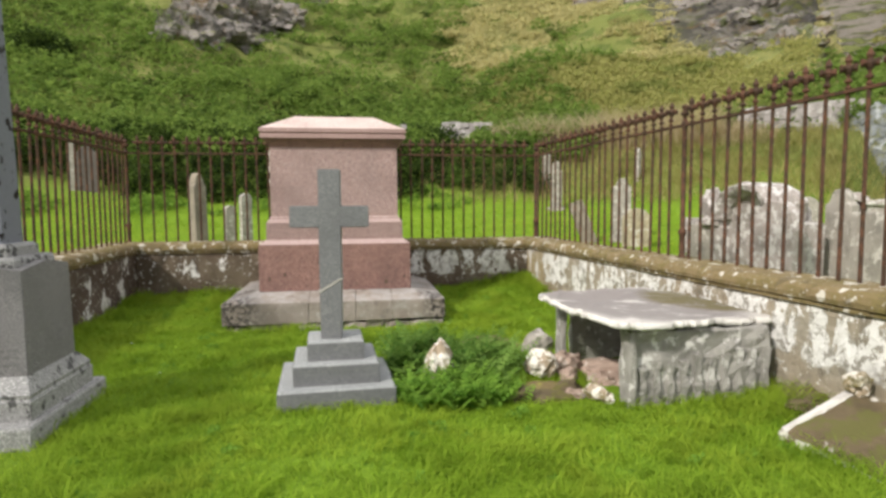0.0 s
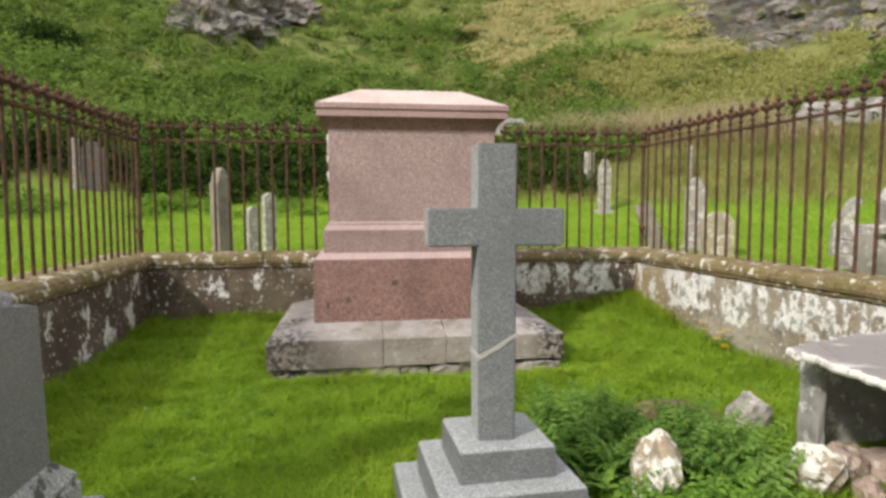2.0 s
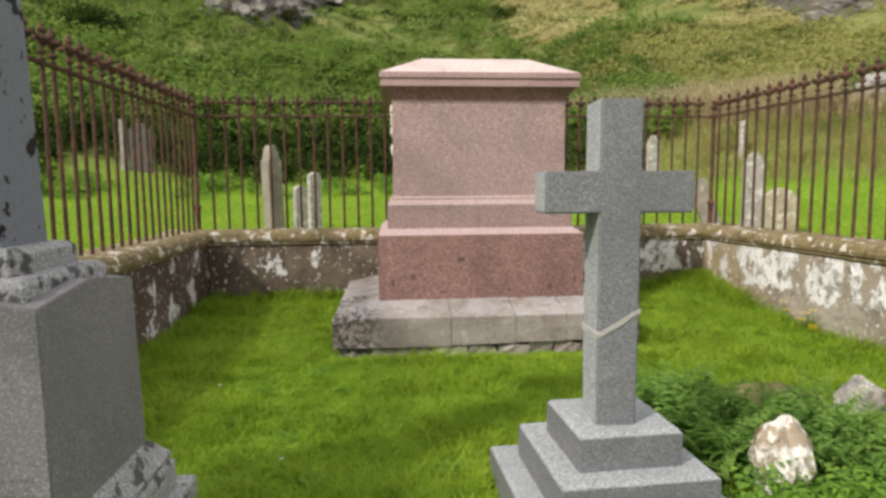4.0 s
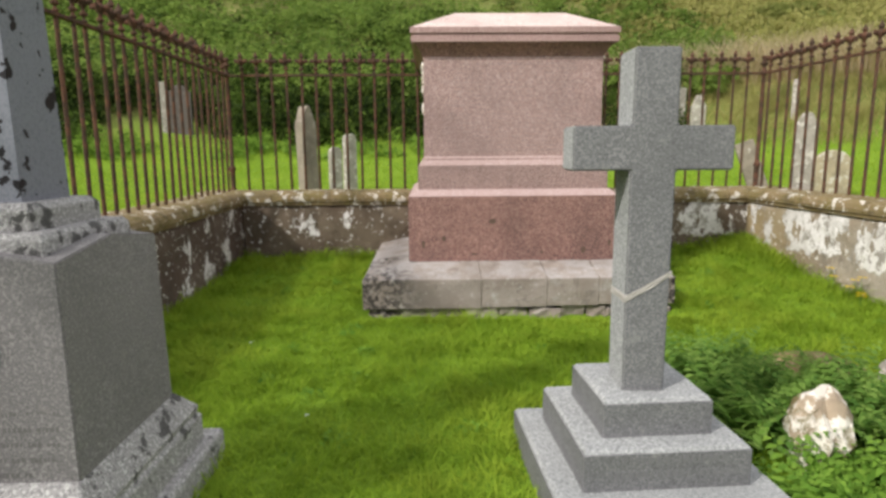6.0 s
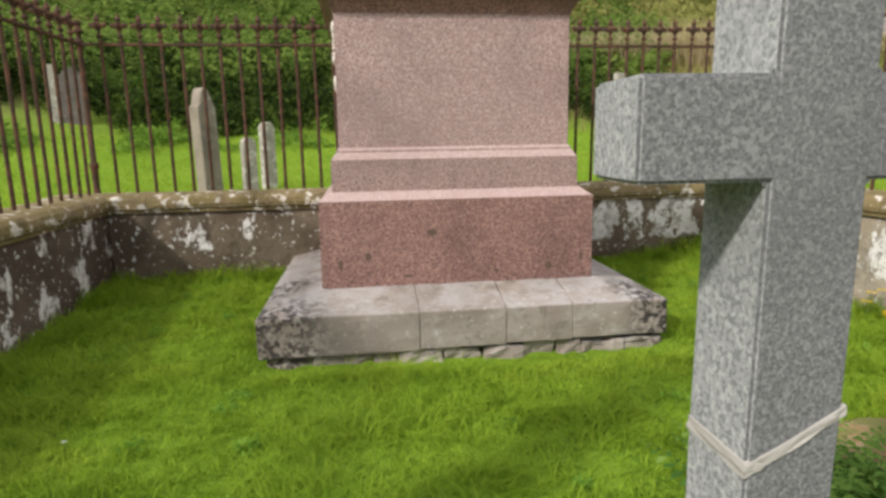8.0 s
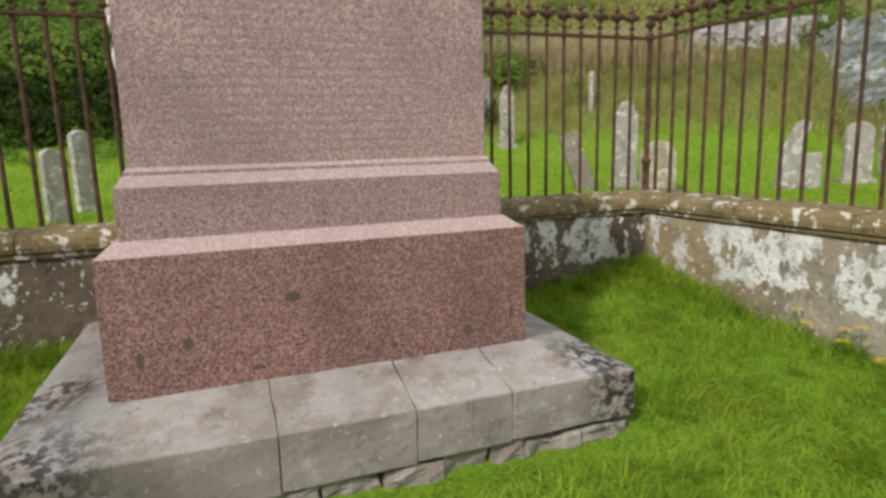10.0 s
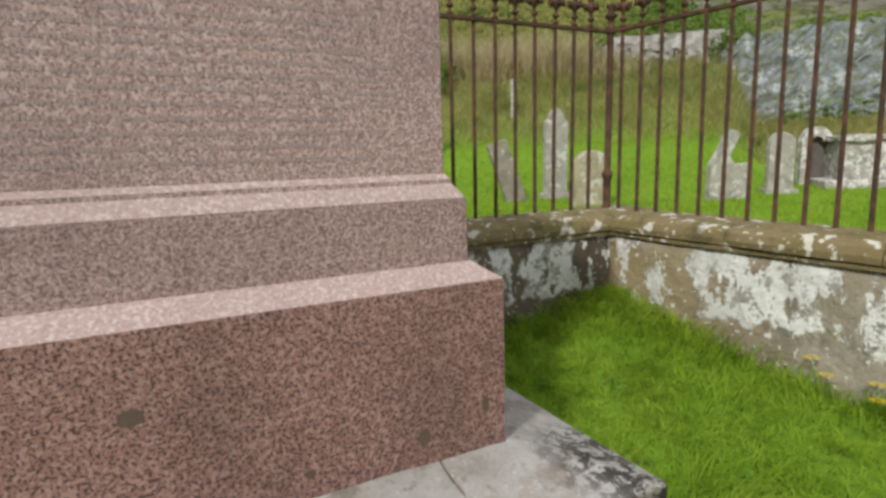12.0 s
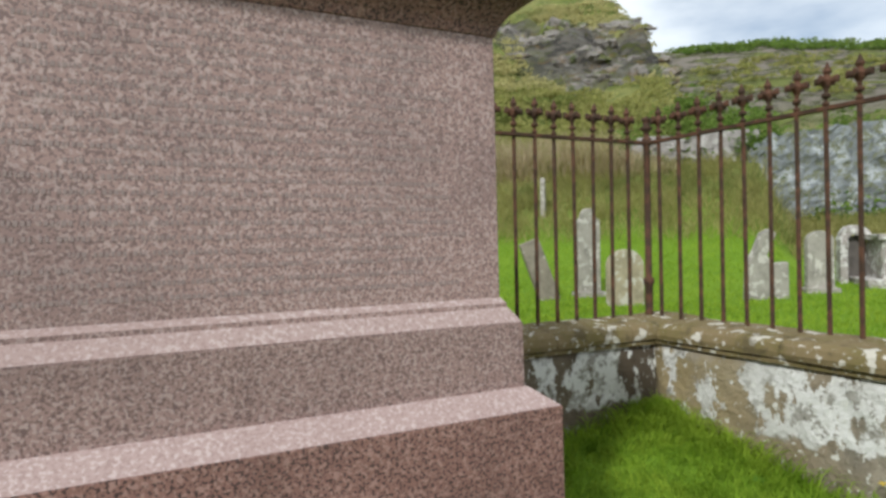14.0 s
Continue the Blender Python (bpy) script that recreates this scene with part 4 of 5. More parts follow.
# ---------------------------------------------------------------- grey granite obelisk
def obelisk():
    root = thing("granite_obelisk", -2.05, 3.61, 0.0, 0, "grey granite obelisk on a pedestal with black lichen", "obelisk")
    def tier(name, rows, mat, bev=0.005, rough=0.0):
        bm = rect_stack([(0, 0, hx, hy, z) for hx, hy, z in rows])
        bmesh.ops.bevel(bm, geom=bm.edges[:], offset=bev, segments=2, affect="EDGES")
        if rough:
            worn(bm, 2, rough, 7)
        return part(name, bm, mat, root)
    tier("base_step", [(0.43, 0.54, -0.1), (0.43, 0.54, 0.14), (0.42, 0.53, 0.155)], GREY_WORN, 0.004, 0.0015)
    tier("plinth", [(0.385, 0.43, 0.15), (0.385, 0.43, 0.27), (0.372, 0.415, 0.285), (0.378, 0.42, 0.31), (0.325, 0.33, 0.40)], GREY_WORN, 0.003, 0.001)
    bm = bmesh.new()
    low = [bm.verts.new((sx * 0.322, sy * 0.315, 0.395)) for sx, sy in ((-1, -1), (1, -1), (1, 1), (-1, 1))]
    high = []
    for sx, sy in ((-1, -1), (0, -1), (1, -1), (1, 0), (1, 1), (0, 1), (-1, 1), (-1, 0)):
        high.append(bm.verts.new((sx * 0.313, sy * 0.303, 1.046 if sx and sy else 1.088)))
    for i in range(4):
        j = (i + 1) % 4
        bm.faces.new((low[i], low[j], high[(2 * i + 2) % 8], high[2 * i + 1], high[2 * i]))
    peak = bm.verts.new((0, 0, 1.088))
    for i in range(8):
        bm.faces.new((high[i], high[(i + 1) % 8], peak))
    bm.faces.new(low[::-1])
    bmesh.ops.bevel(bm, geom=[e for e in bm.edges if peak not in e.verts], offset=0.004, segments=2, affect="EDGES")
    die = part("die", bm, GREY_DIE, root)
    rng = random.Random(17)
    bm = bmesh.new()
    for k in range(30):
        a = 2 * math.pi * k / 30
        m = Matrix.Translation((0.10 * math.sin(a), -0.313 + rng.uniform(-0.004, 0.004), 0.815 + 0.135 * math.cos(a))) @ Matrix.Rotation(a + rng.uniform(0.3, 0.9), 4, "Y") @ Matrix.Diagonal((0.034, 0.016, 0.014, 1))
        bmesh.ops.create_icosphere(bm, subdivisions=1, radius=1.0, matrix=m)
    tagged(part("wreath", bm, STAIN_BLACK, die, "carved wreath blackened by lichen"), kind="stuff")
    tier("lower_neck", [(0.25, 0.25, 1.04), (0.25, 0.25, 1.10), (0.235, 0.235, 1.12)], GREY_WORN, 0.003, 0.0008)
    tier("upper_neck", [(0.185, 0.185, 1.115), (0.185, 0.185, 1.18), (0.165, 0.165, 1.20)], GREY_WORN, 0.003, 0.0008)
    tier("shaft", [(0.122, 0.122, 1.195), (0.084, 0.084, 3.05), (0.002, 0.002, 3.20)], GREY_SHAFT, 0.0005)
    text_rows(die, 6, -0.24, 0.26, lambda z: -0.315 + 0.024 * (z - 0.395), 0.66, 0.046, 0.015, LETTER_GREY, 8, 0.0015)
    return root


obelisk()


# ---------------------------------------------------------------- collapsed table tomb
def ragged_slab(outline, z_of, thick, seed, amount=0.025):
    """A flat slab with the given corners in x and y and a broken edge."""
    pts = []
    n = len(outline)
    for i in range(n):
        a, b = Vector(outline[i]), Vector(outline[(i + 1) % n])
        k = max(2, int((b - a).length / 0.022))
        for j in range(k):
            p = a.lerp(b, j / k)
            q = Vector((p.x * 6 + seed, p.y * 6, seed))
            f = Vector((p.x * 34, p.y * 34, seed))
            pts.append((p.x + amount * noise.fractal(q, 0.7, 2, 4) + 0.012 * noise.noise(f), p.y + amount * noise.fractal(q + Vector((5, 5, 5)), 0.7, 2, 4) + 0.012 * noise.noise(f + Vector((3, 3, 3)))))
    bm = bmesh.new()
    cx, cy = sum(p[0] for p in pts) / len(pts), sum(p[1] for p in pts) / len(pts)
    layers = []
    for f, dz in ((0.985, 0.0), (1.0, thick * 0.3), (0.997, thick * 0.7), (0.985, thick)):
        ring = []
        for x, y in pts:
            px, py = cx + (x - cx) * f, cy + (y - cy) * f
            wob = 0.014 * noise.fractal(Vector((px * 4, py * 4, seed)), 0.7, 2, 3) + 0.006 * noise.noise(Vector((px * 22, py * 22, dz * 40)))
            ring.append(bm.verts.new((px, py, z_of(px, py) + dz + wob)))
        layers.append(ring)
    m = len(pts)
    for a, b in zip(layers, layers[1:]):
        for i in range(m):
            j = (i + 1) % m
            bm.faces.new((a[i], a[j], b[j], b[i]))
    bm.faces.new(layers[0][::-1])
    bm.faces.new(layers[-1])
    return bm


def table_tomb():
    root = thing("table_tomb", 2.55, 4.0, 0.02, 0, "collapsed stone table tomb with a white lichened top slab", "tomb")
    off = Vector((-2.55, -4.0))
    out = [(1.80, 4.28), (1.84, 3.7), (2.0, 3.08), (2.7, 3.2), (3.31, 3.36), (3.27, 4.55), (2.76, 4.75), (2.2, 4.5)]
    out = [tuple(Vector(p) + off) for p in out]
    top = ragged_slab(out, lambda x, y: 0.562 - 0.045 * x + 0.012 * y + 0.02 * noise.noise(Vector((x * 3, y * 3, 7))), 0.046, 3.0, 0.055)
    part("top_slab", top, TABLE, root)
    panel = box(2.16 - 2.55, 3.22 - 2.55, 3.25 - 4.0, 3.36 - 4.0, -0.15, 0.515, 0.01)
    worn(panel, 9, 0.035, 8, 2.0)
    part("front_panel", panel, PANEL, root, "grey carved side panel")
    jamb = box(2.125 - 2.55, 2.175 - 2.55, 3.20 - 4.0, 3.36 - 4.0, -0.1, 0.53, 0.012)
    worn(jamb, 4, 0.02, 9, 5.0)
    part("corner_pier", jamb, PANEL, root)
    for k in range(10):
        x = -0.31 + k * 0.105
        top_z = 0.26 + 0.012 * k + 0.03 * (k % 3 == 1)
        bal = rect_stack([(x, -0.755, 0.030, 0.026, -0.02), (x, -0.755, 0.018, 0.020, 0.05), (x, -0.755, 0.028, 0.028, 0.12), (x, -0.755, 0.016, 0.018, 0.20), (x, -0.755, 0.030, 0.022, top_z)])
        part("carved_baluster", worn(bal, 2, 0.010, 18, k), PANEL, root)
    pier = box(2.03 - 2.55, 2.08 - 2.55, 4.30 - 4.0, 4.46 - 4.0, -0.1, 0.55, 0.012)
    worn(pier, 4, 0.02, 8, 9.0)
    part("back_pier", pier, PANEL, root)
    back = box(2.2 - 2.55, 3.2 - 2.55, 4.5 - 4.0, 4.6 - 4.0, -0.1, 0.53, 0.01)
    worn(back, 5, 0.02, 8, 1.0)
    part("rear_panel", back, PANEL, root)
    return root


table_tomb()


def rubble(name, x, y, z, rx, ry, rz, seed, material, label, rot=0.0, rough=0.35):
    ob = part(name, boulder(rx, ry, rz, seed, rough), material, smooth=False)
    ob.matrix_world = pose(x, y, z, 0, 0, rot)
    return tagged(ob, label, "stone", "loose stones by the tomb")


rubble("stone", 0.91, 3.99, 0.10, 0.10, 0.17, 0.25, 1.0, PALE_ROCK, "white lichened upright rock among the ferns", -12, 0.36)
rubble("stone", 1.74, 3.97, 0.13, 0.125, 0.11, 0.12, 2.0, PALE_ROCK, "white lichened loose stone", 0)
rubble("stone", 1.98, 4.82, 0.08, 0.17, 0.12, 0.14, 3.0, HEADSTONE, "grey angular loose stone on the lawn", 20, 0.24)
rubble("stone", 1.98, 4.08, 0.10, 0.16, 0.12, 0.11, 4.0, PINK_ROCK, "pinkish loose stone beside the tomb", 30)
rubble("stone", 2.22, 3.84, 0.03, 0.17, 0.14, 0.05, 5.0, PINK_ROCK, "pinkish rubble under the table slab", 50)
rubble("stone", 2.38, 4.05, 0.04, 0.28, 0.24, 0.09, 6.0, PINK_ROCK, "pinkish rubble under the table slab", 10)
rubble("stone", 1.93, 3.85, 0.06, 0.08, 0.07, 0.07, 7.0, PINK_ROCK, "small pinkish loose stone", 40)
rubble("stone", 1.98, 3.40, 0.06, 0.05, 0.13, 0.06, 8.0, PALE_ROCK, "small white loose stone by the pier", 35)
rubble("stone", 1.84, 3.5, 0.03, 0.08, 0.07, 0.05, 9.0, PINK_ROCK, "small mossy loose stone", 0)
rubble("stone", 1.55, 3.55, 0.01, 0.30, 0.16, 0.07, 10.0, MOSSY, "low mossy stone sunk in the grass", -10, 0.25)
rubble("stone", 1.80, 3.60, 0.02, 0.16, 0.12, 0.08, 11.0, MOSSY, "low mossy stone sunk in the grass", 25, 0.3)
rubble("stone", 3.30, 2.98, 0.05, 0.24, 0.18, 0.10, 12.0, MOSSY, "mossy broken stone at the wall foot", 25, 0.4)
rubble("stone", 3.27, 2.52, 0.34, 0.09, 0.07, 0.07, 13.0, PALE_ROCK, "small white stone at the wall foot", 25, 0.4)


def fallen_slab():
    out = [(2.74, 2.50), (2.93, 1.72), (3.42, 1.75), (3.30, 2.57)]
    bm = ragged_slab(out, lambda x, y: 0.03 + 0.344 * (x - 2.74) + 0.196 * (y - 2.5), 0.06, 8.0, 0.02)
    ob = part("fallen_slab", bm, FALLEN)
    rim = bmesh.new()
    rings = []
    for k in range(17):
        f = k / 16
        px, py = 2.75 + 0.54 * f, 2.485 + 0.07 * f
        pz = 0.088 + 0.344 * (px - 2.74) + 0.196 * (py - 2.5)
        w = 0.022 + 0.012 * noise.noise(Vector((k * 0.7, 3, 1))) + 0.02 * f
        rings.append([rim.verts.new((px + dx, py + dy, pz + dz)) for dx, dy, dz in ((0.0, -w, -0.01), (0.0, -w * 0.7, 0.014), (0.0, w * 0.5, 0.018), (0.0, w * 0.6, -0.01))])
    for p, q in zip(rings, rings[1:]):
        for n in range(4):
            rim.faces.new((p[n], p[(n + 1) % 4], q[(n + 1) % 4], q[n]))
    rim.faces.new(rings[0])
    rim.faces.new(rings[-1][::-1])
    bmesh.ops.recalc_face_normals(rim, faces=rim.faces[:])
    part("rim", rim, TABLE, ob, "pale raised margin")
    tagged(ob, "mossy fallen grave slab leaning on the wall foot", "slab")


fallen_slab()


# ---------------------------------------------------------------- headstones beyond the railing
def headstone(x, y, w, h, d, shape, material, label, rz=0.0, lean=0.0, tip=0.0, plinth=False):
    z = float(land(x, y))
    n = 10
    if shape == "round":
        out = [(-w / 2, -0.25), (w / 2, -0.25), (w / 2, h - w * 0.45)] + [(w / 2 * math.cos(a), h - w * 0.45 + w * 0.45 * math.sin(a)) for a in [math.pi * k / n for k in range(1, n)]] + [(-w / 2, h - w * 0.45)]
    elif shape == "shoulder":
        out = [(-w / 2, -0.25), (w / 2, -0.25), (w / 2, h * 0.86), (w * 0.36, h * 0.88)] + [(w * 0.34 * math.cos(a), h * 0.88 + h * 0.12 * math.sin(a)) for a in [math.pi * k / n for k in range(1, n)]] + [(-w * 0.36, h * 0.88), (-w / 2, h * 0.86)]
    elif shape == "broken":
        out = [(-w / 2, -0.25), (w / 2, -0.25), (w * 0.48, h * 0.52), (w * 0.1, h * 0.50), (-w * 0.02, h * 0.62), (w * 0.12, h * 0.8), (w * 0.2, h * 0.93), (w * 0.08, h), (-w * 0.12, h * 0.94), (-w * 0.28, h * 0.7), (-w * 0.46, h * 0.5)]
    elif shape == "point":
        out = [(-w / 2, -0.25), (w / 2, -0.25), (w / 2, h * 0.8), (w * 0.15, h), (-w * 0.15, h), (-w / 2, h * 0.8)]
    else:
        out = [(-w / 2, -0.25), (w / 2, -0.25), (w / 2, h), (-w / 2, h)]
    bm = prism(out, d)
    bmesh.ops.bevel(bm, geom=bm.edges[:], offset=0.012, segments=1, affect="EDGES")
    bmesh.ops.triangulate(bm, faces=[f for f in bm.faces if len(f.verts) > 4])
    for v in bm.verts:
        v.co += v.normal * 0.008 * noise.noise(v.co * 9 + Vector((x, y, 0)))
    root = thing("headstone", x, y, z, rz, label, "headstone", "old headstones")
    slab = part("slab", bm, material, root)
    slab.matrix_local = pose(0, -d / 2, 0, tip, lean, 0)
    if plinth:
        part("plinth", worn(box(-w * 0.62, w * 0.62, -d * 1.2, d * 1.2, -0.15, 0.09, 0.01), 2, 0.01, 8), material, root)
    return root


headstone(-2.63, 11.3, 0.28, 1.74, 0.18, "shoulder", HEAD_BROWN, "tall narrow weathered headstone behind the railing", 52, lean=-1.5)
headstone(-2.76, 14.8, 0.27, 1.12, 0.14, "round", HEADSTONE, "small pale lichened headstone behind the railing", 35)
headstone(-2.67, 16.5, 0.32, 1.42, 0.15, "round", HEADSTONE, "slim pale headstone with a rounded top", 40)
headstone(-9.55, 22.35, 0.22, 1.62, 0.16, "flat", HEADSTONE, "pale slender stone pillar among the brambles", 20)
headstone(-9.08, 22.5, 0.68, 1.58, 0.18, "shoulder", HEAD_DARK, "broad dark headstone among the brambles", 10)
headstone(7.55, 20.4, 0.42, 1.75, 0.16, "point", HEADSTONE, "distant pale pointed headstone", 0, plinth=True)
headstone(6.62, 14.9, 0.40, 1.2, 0.12, "flat", HEAD_BROWN, "grey headstone leaning sideways", -14, lean=-20)
headstone(7.45, 14.75, 0.46, 1.72, 0.15, "shoulder", HEADSTONE, "tall pale upright headstone", -12, plinth=True)
headstone(7.28, 13.55, 0.66, 1.0, 0.16, "round", HEAD_OCHRE, "short rounded headstone with ochre lichen", -16)
headstone(11.5, 22.0, 0.42, 1.25, 0.15, "shoulder", HEADSTONE, "far slender headstone in long grass", 50)
headstone(8.0, 22.9, 0.32, 1.5, 0.2, "flat", HEADSTONE, "far slender pale pillar stone", 20)
headstone(9.65, 12.55, 0.80, 1.25, 0.16, "broken", HEADSTONE, "broken pale headstone with a curved remnant", -20)
headstone(11.25, 12.6, 0.48, 1.18, 0.16, "round", HEADSTONE, "tall plain grey headstone before the ruin", -34, plinth=True)


# ---------------------------------------------------------------- plants
def blades(name, px, py, pz, h, w, lean, material, label, category, seed, toward=None):
    """Curved tapering blades standing at the given places."""
    rng = np.random.default_rng(seed)
    n = len(px)
    a = rng.uniform(0, 2 * np.pi, n)
    b = a + rng.normal(0, 0.6, n) + np.pi / 2
    if toward is not None:
        b = toward + rng.normal(0, 0.7, n)
        a = b + np.pi / 2 + rng.normal(0, 0.5, n)
    ca, sa = np.cos(a) * w / 2, np.sin(a) * w / 2
    lx, ly = np.cos(b) * lean * h, np.sin(b) * lean * h
    v = np.empty((n, 5, 3), np.float32)
    for k, (f, wf, lf) in enumerate(((0, 1, 0), (0.55, 0.75, 0.32))):
        for s, j in ((-1, 2 * k), (1, 2 * k + 1)):
            v[:, j, 0] = px + s * ca * wf + lx * lf
            v[:, j, 1] = py + s * sa * wf + ly * lf
            v[:, j, 2] = pz + h * f
    v[:, 4, 0], v[:, 4, 1], v[:, 4, 2] = px + lx, py + ly, pz + h * (1 - 0.25 * lean)
    base = (np.arange(n) * 5)[:, None]
    tri = np.concatenate([base + np.array([0, 1, 3]), base + np.array([0, 3, 2]), base + np.array([2, 3, 4])])
    me = mesh_from(name, v.reshape(-1, 3), tri)
    ob = part(name, me, material)
    return tagged(ob, label, category, kind="stuff")


def lawn():
    rng = np.random.default_rng(3)
    tufts, per = 4200, 38
    tx, ty = rng.uniform(-2.85, 3.6, tufts), rng.uniform(-0.2, 8.53, tufts)
    spread = np.repeat(rng.uniform(0.025, 0.085, tufts), per)
    grow = np.concatenate([np.ones(150000), np.repeat(rng.uniform(1.0, 1.9, tufts), per)])
    way = np.concatenate([rng.uniform(0, 2 * np.pi, 150000), np.repeat(rng.uniform(0, 2 * np.pi, tufts), per)])
    n = 150000 + tufts * per
    x = np.concatenate([rng.uniform(-2.85, 3.6, 150000), np.repeat(tx, per) + spread * rng.normal(0, 1, tufts * per)])
    y = np.concatenate([rng.uniform(-0.2, 8.53, 150000), np.repeat(ty, per) + spread * rng.normal(0, 1, tufts * per)])
    keep = (x < x_right(y) - 0.02) & (x > -2.86) & (y < 8.53) & (rng.uniform(0, 1, n) < 0.55 + 0.45 * smooth(-0.5, 0.5, lumps(x, y, 3.0, 5.0)))
    for x0, x1, y0, y1 in ((-1.28, 1.38, 6.56, 9.2), (-0.31, 0.48, 3.49, 4.28), (-2.47, -1.63, 3.08, 4.14), (2.1, 3.3, 3.3, 4.6)):
        keep &= ~((x > x0) & (x < x1) & (y > y0) & (y < y1))
    x, y, grow, way = x[keep], y[keep], grow[keep], way[keep]
    h = rng.uniform(0.035, 0.072, len(x)) * grow * (1 + 0.6 * lumps(x, y, 3.0, 2.0))
    near_wall = np.minimum(np.minimum(x + 2.85, x_right(y) - x), 8.53 - y)
    h *= 1 + 1.1 * smooth(0.45, 0.0, near_wall) + 0.9 * smooth(2.2, 3.0, x) * smooth(7.4, 8.4, y)
    h *= 1 + 0.9 * smooth(2.8, 1.2, y)
    h *= 1 - 0.55 * smooth(0.22, 0.05, 6.54 - y) * (np.abs(x - 0.05) < 1.4)
    h = np.clip(h, 0.02, 0.24)
    blades("grass", x, y, land(x, y) - 0.008, h, rng.uniform(0.004, 0.009, len(x)), rng.uniform(0.6, 1.7, len(x)), GRASS, "short lush green lawn grass within the walls", "grass", 4, way)
    n = 120000
    r = 3.2 + 16 * rng.uniform(0, 1, n) ** 0.8
    az = np.radians(rng.uniform(-55, 78, n))
    x, y = np.sin(az) * r, 5 + np.cos(az) * r
    keep = ~((x > -3.4) & (x < x_right(y) + 0.5) & (y < 9.05))
    x, y, r = x[keep], y[keep], r[keep]
    h = rng.uniform(0.05, 0.11, len(x))
    blades("grass", x, y, land(x, y) - 0.01, h, rng.uniform(0.012, 0.022, len(x)), rng.uniform(0.2, 0.9, len(x)), GRASS, "mown green churchyard grass round the old headstones", "grass", 5)
    n = 42000
    az = rng.uniform(8, 75, n)
    r = rng.uniform(18.0, 25, n)
    dense = smooth(6, 24, az) * smooth(17.5, 20.5, r) * (0.35 + 0.65 * smooth(-0.4, 0.5, lumps(az, r, 0.9, 4.0)))
    keep = rng.uniform(0, 1, n) < dense
    az, r = np.radians(az[keep]), r[keep]
    x, y = np.sin(az) * r, 5 + np.cos(az) * r
    blades("tall_grass", x, y, land(x, y) - 0.02, rng.uniform(0.25, 0.75, len(x)), rng.uniform(0.012, 0.03, len(x)), rng.uniform(0.6, 1.7, len(x)), LONG_GRASS, "tall straw-coloured seeding grass on the bank", "grass", 6)


lawn()


def leaf_cloud(name, centres, spread, per, size, material, label, category, seed, flat=0.5):
    """Many small pointed leaves in clumps round the given centres."""
    rng = np.random.default_rng(seed)
    c = np.repeat(centres, per, 0)
    s = np.repeat(spread, per, 0)
    n = len(c)
    d = rng.normal(0, 1, (n, 3))
    d /= np.linalg.norm(d, axis=1)[:, None] + 1e-6
    d *= rng.uniform(0.25, 1.0, n)[:, None] ** 0.5
    d[:, 2] = np.abs(d[:, 2])
    p = c + d * s
    u = rng.normal(0, 1, (n, 3))
    u[:, 2] *= flat
    u /= np.linalg.norm(u, axis=1)[:, None]
    t = rng.normal(0, 1, (n, 3))
    t[:, 2] *= flat
    w = np.cross(u, t)
    w /= np.linalg.norm(w, axis=1)[:, None] + 1e-6
    w = np.cross(w, u)
    k = (rng.uniform(0.6, 1.3, n) * size)[:, None]
    v = np.stack([p - u * k, p + w * k * 0.42, p + u * k, p - w * k * 0.42], 1).reshape(-1, 3)
    me = mesh_from(name, v, np.arange(n * 4).reshape(-1, 4))
    ob = part(name, me, material)
    return tagged(ob, label, category, kind="stuff")


def on_land(az, r):
    a = np.radians(az)
    x, y = np.sin(a) * r, 5 + np.cos(a) * r
    return np.stack([x, y, land(x, y)], -1)


def off_crags(az, r, seed):
    """True where no bare rock breaks through the hill."""
    free = np.ones(len(az), bool)
    wob = lumps(az * 3, r * 1.5, 0.35, seed)
    for a0, r0, wa, wr in CRAGS:
        free &= ((az - a0) / wa) ** 2 + ((r - r0) / wr) ** 2 > 0.85 + 0.5 * wob
    return free


